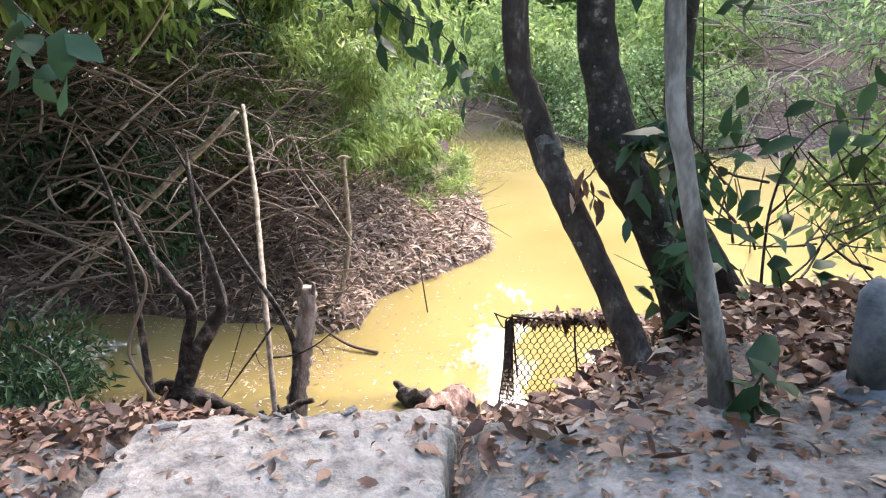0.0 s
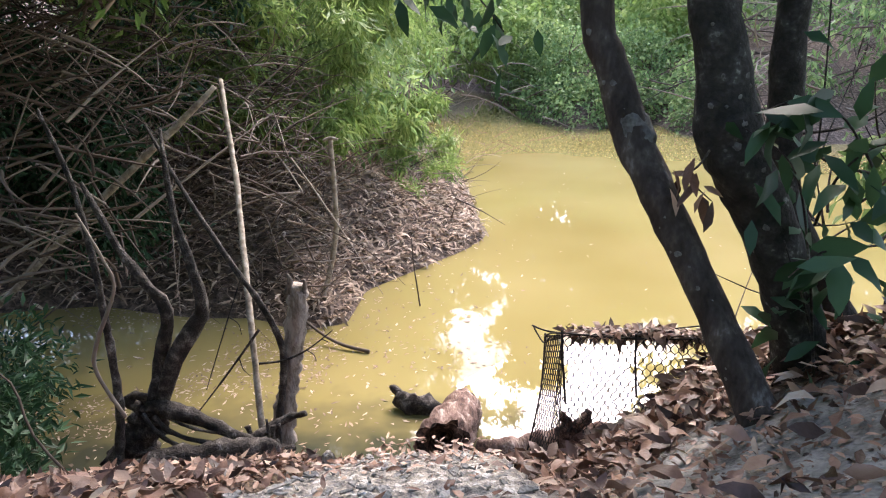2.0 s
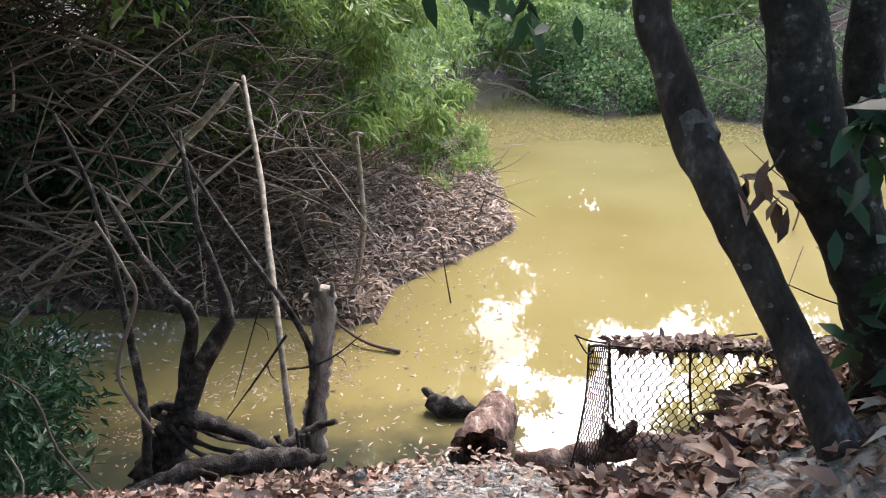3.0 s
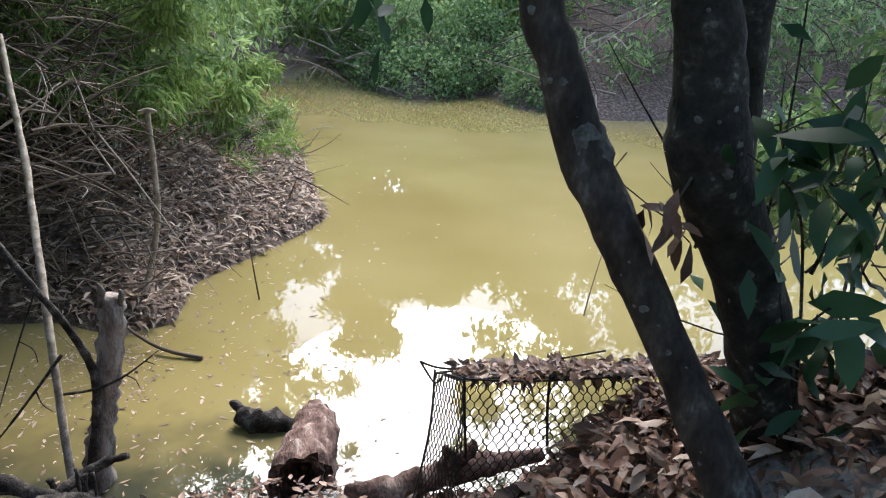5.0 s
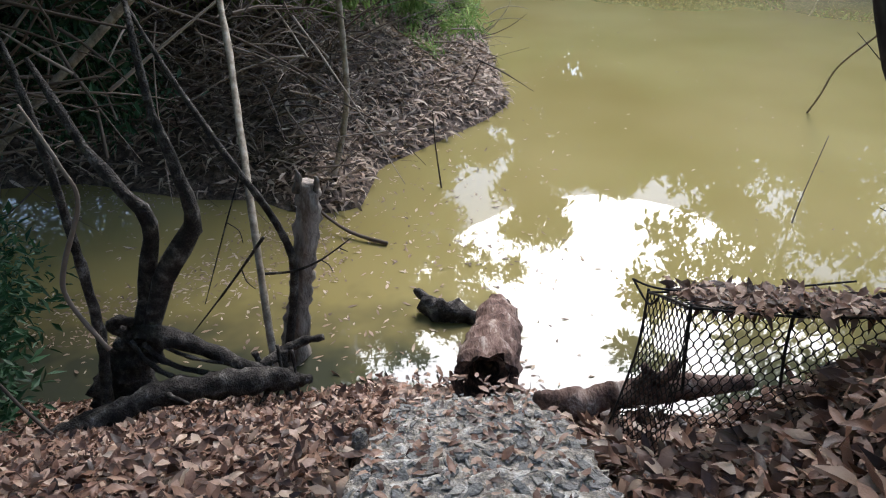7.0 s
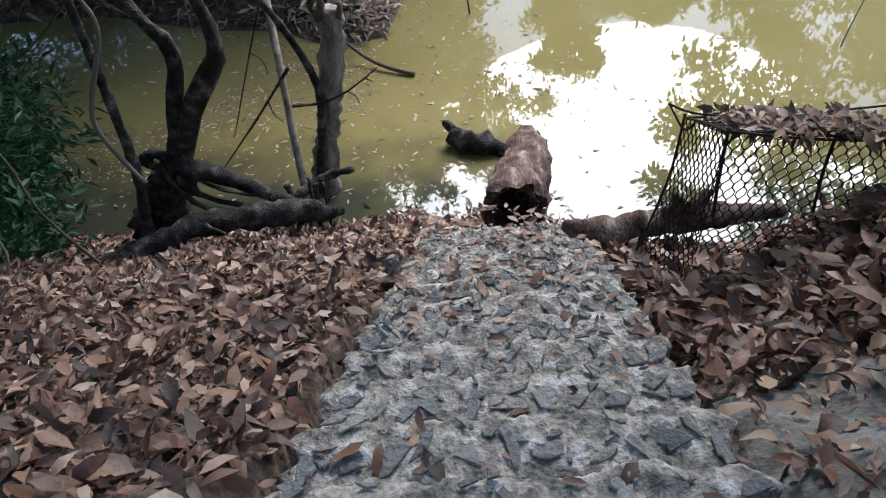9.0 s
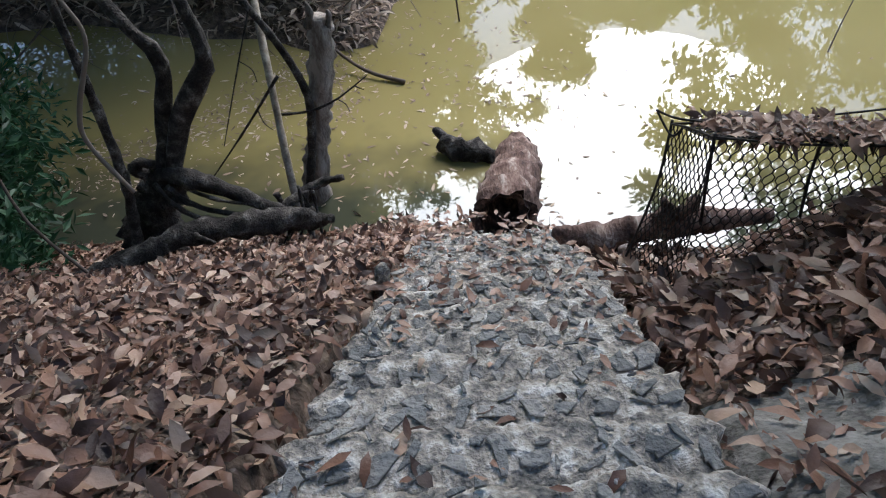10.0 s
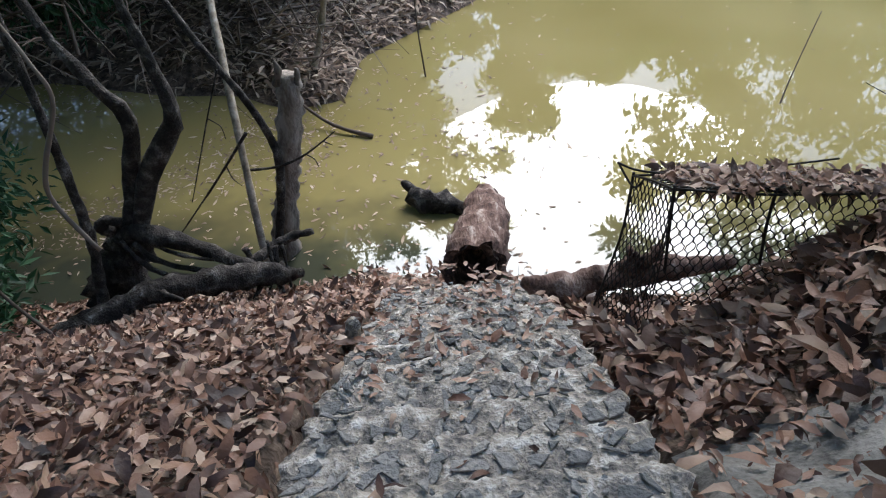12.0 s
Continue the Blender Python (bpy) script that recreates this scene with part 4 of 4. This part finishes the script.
for pts in ([(0, 0, 0.005), (0.3, -0.01, -0.02), (0.6, 0, -0.035), (CX, 0, -0.03)], [(-0.04, CD, -DROP), (0.5, CD + 0.03, -0.24), (CX, CD + 0.06, -0.2)], [(0, 0, 0), (-0.03, CD * 0.5, -DROP * 0.45), (-0.04, CD, -DROP)],
            [(-0.13, CD, -DROP + 0.08), (0.0, CD - 0.04, -DROP + 0.05), (0.3, CD - 0.08, -DROP + 0.05)], [(-0.12, CD, -DROP + 0.07), (-0.06, CD - 0.1, -DROP), (-0.02, CD - 0.12, -DROP + 0.05)]):
    V, F = tube(spline(pts, 12), [0.006], 6, 0.2, 30)
    part("rail", mesh_of("rail", V, F, M_WIRE), cage)
g = np.random.default_rng(77)
for k in range(16):
    a = side_at(g.uniform(0.05, CD), -CH + g.uniform(0, 0.15))
    V, F = tube(spline([a, (a[0] + g.normal() * 0.03, a[1] + g.normal() * 0.03, a[2] - 0.05), (a[0] + g.normal() * 0.05, a[1] + g.normal() * 0.05, a[2] - g.uniform(0.06, 0.13))], 6), [0.003], 4)
    part("loose_wire", mesh_of("loose_wire", V, F, M_WIRE), cage)


# ---- leaf litter ----
def litter(name, n, xr, yr, size, material, label, seed, aspect=0.21, density=None, zfun=None, lift=0.06, tilt=0.6):
    g = np.random.default_rng(seed)
    x, y = g.uniform(*xr, n), g.uniform(*yr, n)
    keep = np.ones(n, bool)
    if density is not None:
        keep = g.random(n) < density(x, y)
    x, y = x[keep], y[keep]
    k = len(x)
    z = (zfun or ground_height)(x, y) + g.uniform(0.005, lift, k)
    a = g.uniform(0, 2 * math.pi, k)
    way = np.stack([np.cos(a), np.sin(a), g.normal(size=k) * tilt * 0.6], 1)
    nor = g.normal(size=(k, 3)) * tilt + np.array([0, 0, 1.0])
    L = size * np.clip(np.exp(g.normal(size=k) * 0.36), 0.4, 1.6)
    return tagged(new(name, leaf_cloud(name, np.stack([x, y, z], 1), L, L * aspect * g.uniform(0.7, 1.2, k), way, nor, material, 0.6, True, seed)), label, "leaf litter", kind="stuff")


def stair_height(x, y):
    yy = y - 0.13 * x / 1.2
    i = np.clip(np.ceil((yy - EDGE) / TREAD), 0, 13)
    return STEP_TOP - RISE * i


def left_density(x, y):
    return np.where(x > -0.64, 0, 1) * (shore_distance(x, y) > 0.05) * smoothstep(-6.6, -3.2, x) * (0.15 + 0.85 * smoothstep(0.0, 0.9, y)) * (0.75 + 0.25 * smoothstep(-0.55, 0.3, wave(x, y, 2.2, 4)))


def right_density(x, y):
    path = smoothstep(1.65, 2.3, y + 0.15 * wave(x, y, 3, 2)) + smoothstep(0.9, 1.9, x - 0.6) * smoothstep(0.2, 1.0, y)
    return np.clip(path, 0.10, 1) * smoothstep(6.2, 3.4, x) * (shore_distance(x, y) > 0.05)


leaves_left = litter("leaf_litter", 60000, (-6.5, -0.62), (-0.6, 5.5), 0.068, M_LITTER, "brown curled fallen leaves covering the bank beside the stairs", 51, density=left_density)
litter("leaf_litter", 38000, (0.62, 6.2), (0.2, 4.6), 0.095, M_LITTER, "brown fallen leaves heaped round the tree trunks", 52, density=right_density, lift=0.09)
litter("stair_litter", 1300, (-0.58, 0.58), (0.0, 4.6), 0.075, M_LITTER, "scattered dry leaves lying on the stairs", 53, zfun=stair_height, lift=0.02, tilt=0.2, density=lambda x, y: 0.12 + 0.88 * smoothstep(1.8, 3.2, y))
litter("shore_litter", 900, (-1.3, 0.9), (4.1, 5.9), 0.10, M_LITTER, "wet leaves on the muddy shore", 54, lift=0.03)
litter("cage_litter", 1500, (0.96, 2.5), (2.86, 3.42), 0.075, M_LITTER, "dry leaves lying on top of the wire cage", 55, zfun=lambda x, y: 2.925 - 0.5 * (y - 2.88) - 0.03 * (x - 0.9) + 0.015 * wave(x, y, 9, 1), lift=0.04, tilt=0.35, density=lambda x, y: smoothstep(0.94, 1.12, x + 0.3 * (y - 3.1)))
litter("bamboo_litter", 36000, (-9, 0.8), (9.0, 21), 0.22, M_STRAW, "pale dry bamboo leaves covering the bank", 56, aspect=0.09, density=lambda x, y: (shore_distance(x, y) > 0.05) * (0.35 + 0.65 * smoothstep(-6, -1.5, x)), lift=0.08, tilt=0.4)
litter("floating_leaves", 8000, (-5, 6), (5.6, 22), 0.09, M_STRAW, "pale bamboo leaves floating on the water", 57, aspect=0.13, zfun=lambda x, y: np.zeros(x.shape), lift=0.006, tilt=0.03, density=lambda x, y: (shore_distance(x, y) < -0.1) * np.exp(-((x + 2.2) / 2.6) ** 2) * np.exp(-((y - 8.0) / 5.0) ** 2) + 0.03 * (shore_distance(x, y) < -0.1))

litter("inlet_leaves", 5000, (-8, -1.6), (6.2, 10.2), 0.075, M_STRAW, "pale dry leaves drifting on the shaded inlet", 157, aspect=0.13, zfun=lambda x, y: np.zeros(x.shape), lift=0.006, tilt=0.03, density=lambda x, y: (shore_distance(x, y) < -0.05) * smoothstep(0.1, 0.7, wave(x, y, 1.7, 6) + 0.25))
litter("path_debris", 2600, (0.62, 3.2), (-0.8, 1.9), 0.045, M_LITTER, "small dry leaf bits scattered on the path", 58, lift=0.012, tilt=0.2)
litter("path_debris", 900, (-2.6, -0.64), (-0.8, 0.6), 0.06, M_LITTER, "small dry leaf bits scattered on the path", 59, lift=0.02, tilt=0.3)
litter("slab_debris", 160, (-0.58, 0.56), (-1.2, 0.6), 0.05, M_LITTER, "small dry leaf bits lying on the top slab", 60, zfun=lambda x, y: np.full(x.shape, STEP_TOP), lift=0.02, tilt=0.2)

# ---- single leaves near the stairs ----
LEAF_MESHES = []
for k in range(6):
    LEAF_MESHES.append(leaf_cloud("leaf", np.array([[0.0, -0.06, 0.0]]), 0.115, 0.026, np.array([[0.0, 1, 0.05 * k]]), np.array([[0.15 * (k - 3), 0.1, 1.0]]), M_LITTER, 0.35, True, 60 + k))
g = np.random.default_rng(61)
for k in range(300):
    side = -1 if k % 2 else 1
    x, y = side * g.uniform(0.66, 1.9), g.uniform(1.0 if side < 0 else 1.8, 3.4)
    z = float(ground_height(np.array([x]), np.array([y]))[0]) + 0.075
    part("leaf", LEAF_MESHES[k % 6], leaves_left, m=pose(x, y, z, g.uniform(-30, 30), g.uniform(-30, 30), g.uniform(0, 360)))

# ---- stones set in the stairs ----
STONES = []
for k in range(10):
    g = np.random.default_rng(80 + k)
    n = int(g.integers(5, 8))
    a = np.sort(g.uniform(0, 2 * math.pi, n) * 0.35 + np.linspace(0, 2 * math.pi, n, endpoint=False) * 0.65 + k)
    r = g.uniform(0.75, 1.15, n)
    ring = np.stack([np.cos(a) * r, np.sin(a) * r * 0.72], 1)
    V = [(*p, -1.0) for p in ring] + [(*(p * 1.0), 0.0) for p in ring] + [(*(p * 0.86), 0.35 + 0.15 * g.normal()) for p in ring]
    F = [(i, (i + 1) % n, n + (i + 1) % n, n + i) for i in range(n)] + [(n + i, n + (i + 1) % n, 2 * n + (i + 1) % n, 2 * n + i) for i in range(n)] + [tuple(range(2 * n, 3 * n))]
    STONES.append(mesh_of("stone", V, F, M_STONE, False))
g = np.random.default_rng(90)
for i, step in enumerate(steps):
    z = STEP_TOP - RISE * i
    back, edge = (EDGE - 0.4, EDGE) if i == 0 else (EDGE + TREAD * (i - 1), EDGE + TREAD * i)
    if i == 0:
        spots = [(g.uniform(-0.5, 0.5), 0.7 + 0.25 * g.random(), g.uniform(0.03, 0.06)) for _ in range(5)]
    else:
        lower = min(1.0, i / 7)
        spots = [(x + g.normal() * 0.012, 0.48 + 0.08 * g.random(), g.uniform(0.045, 0.07)) for x in np.arange(-0.55, 0.57, 0.11)]
        spots += [(x + g.normal() * 0.02, 0.66 + 0.08 * g.random(), g.uniform(0.03, 0.06)) for x in np.arange(-0.52, 0.57, 0.26)]
        spots += [(x + g.normal() * 0.03, 0.86 + 0.08 * g.random(), g.uniform(0.025, 0.05)) for x in np.arange(-0.5, 0.56, 0.4)]
        spots += [(g.uniform(-0.56, 0.56), g.uniform(0.45, 0.97), g.uniform(0.012, 0.03) * (1 + 0.4 * lower)) for _ in range(14)]
    for x, v, size in spots:
        y = back + (edge - back) * v + 0.13 * x / 1.2
        part("stone", STONES[int(g.integers(10))], step, m=Matrix.Translation((x, y - EDGE, z - STEP_TOP + 0.010)) @ Euler((g.normal() * 0.03, g.normal() * 0.03, g.uniform(0, 6.28))).to_matrix().to_4x4() @ Matrix.Diagonal((size, size * g.uniform(0.6, 0.9), 0.007, 1)))
marker = thing("upright_stone", (-0.62, 3.15, 1.75), "small pale upright stone at the stair's edge", "stone")
V, F = tube([(0, 0, -0.05), (0.0, 0, 0.05), (0.01, 0, 0.13), (0.01, 0, 0.16)], [0.05, 0.045, 0.04, 0.02], 8, 0.4, 20)
part("block", mesh_of("block", V, F, M_MORTAR), marker)
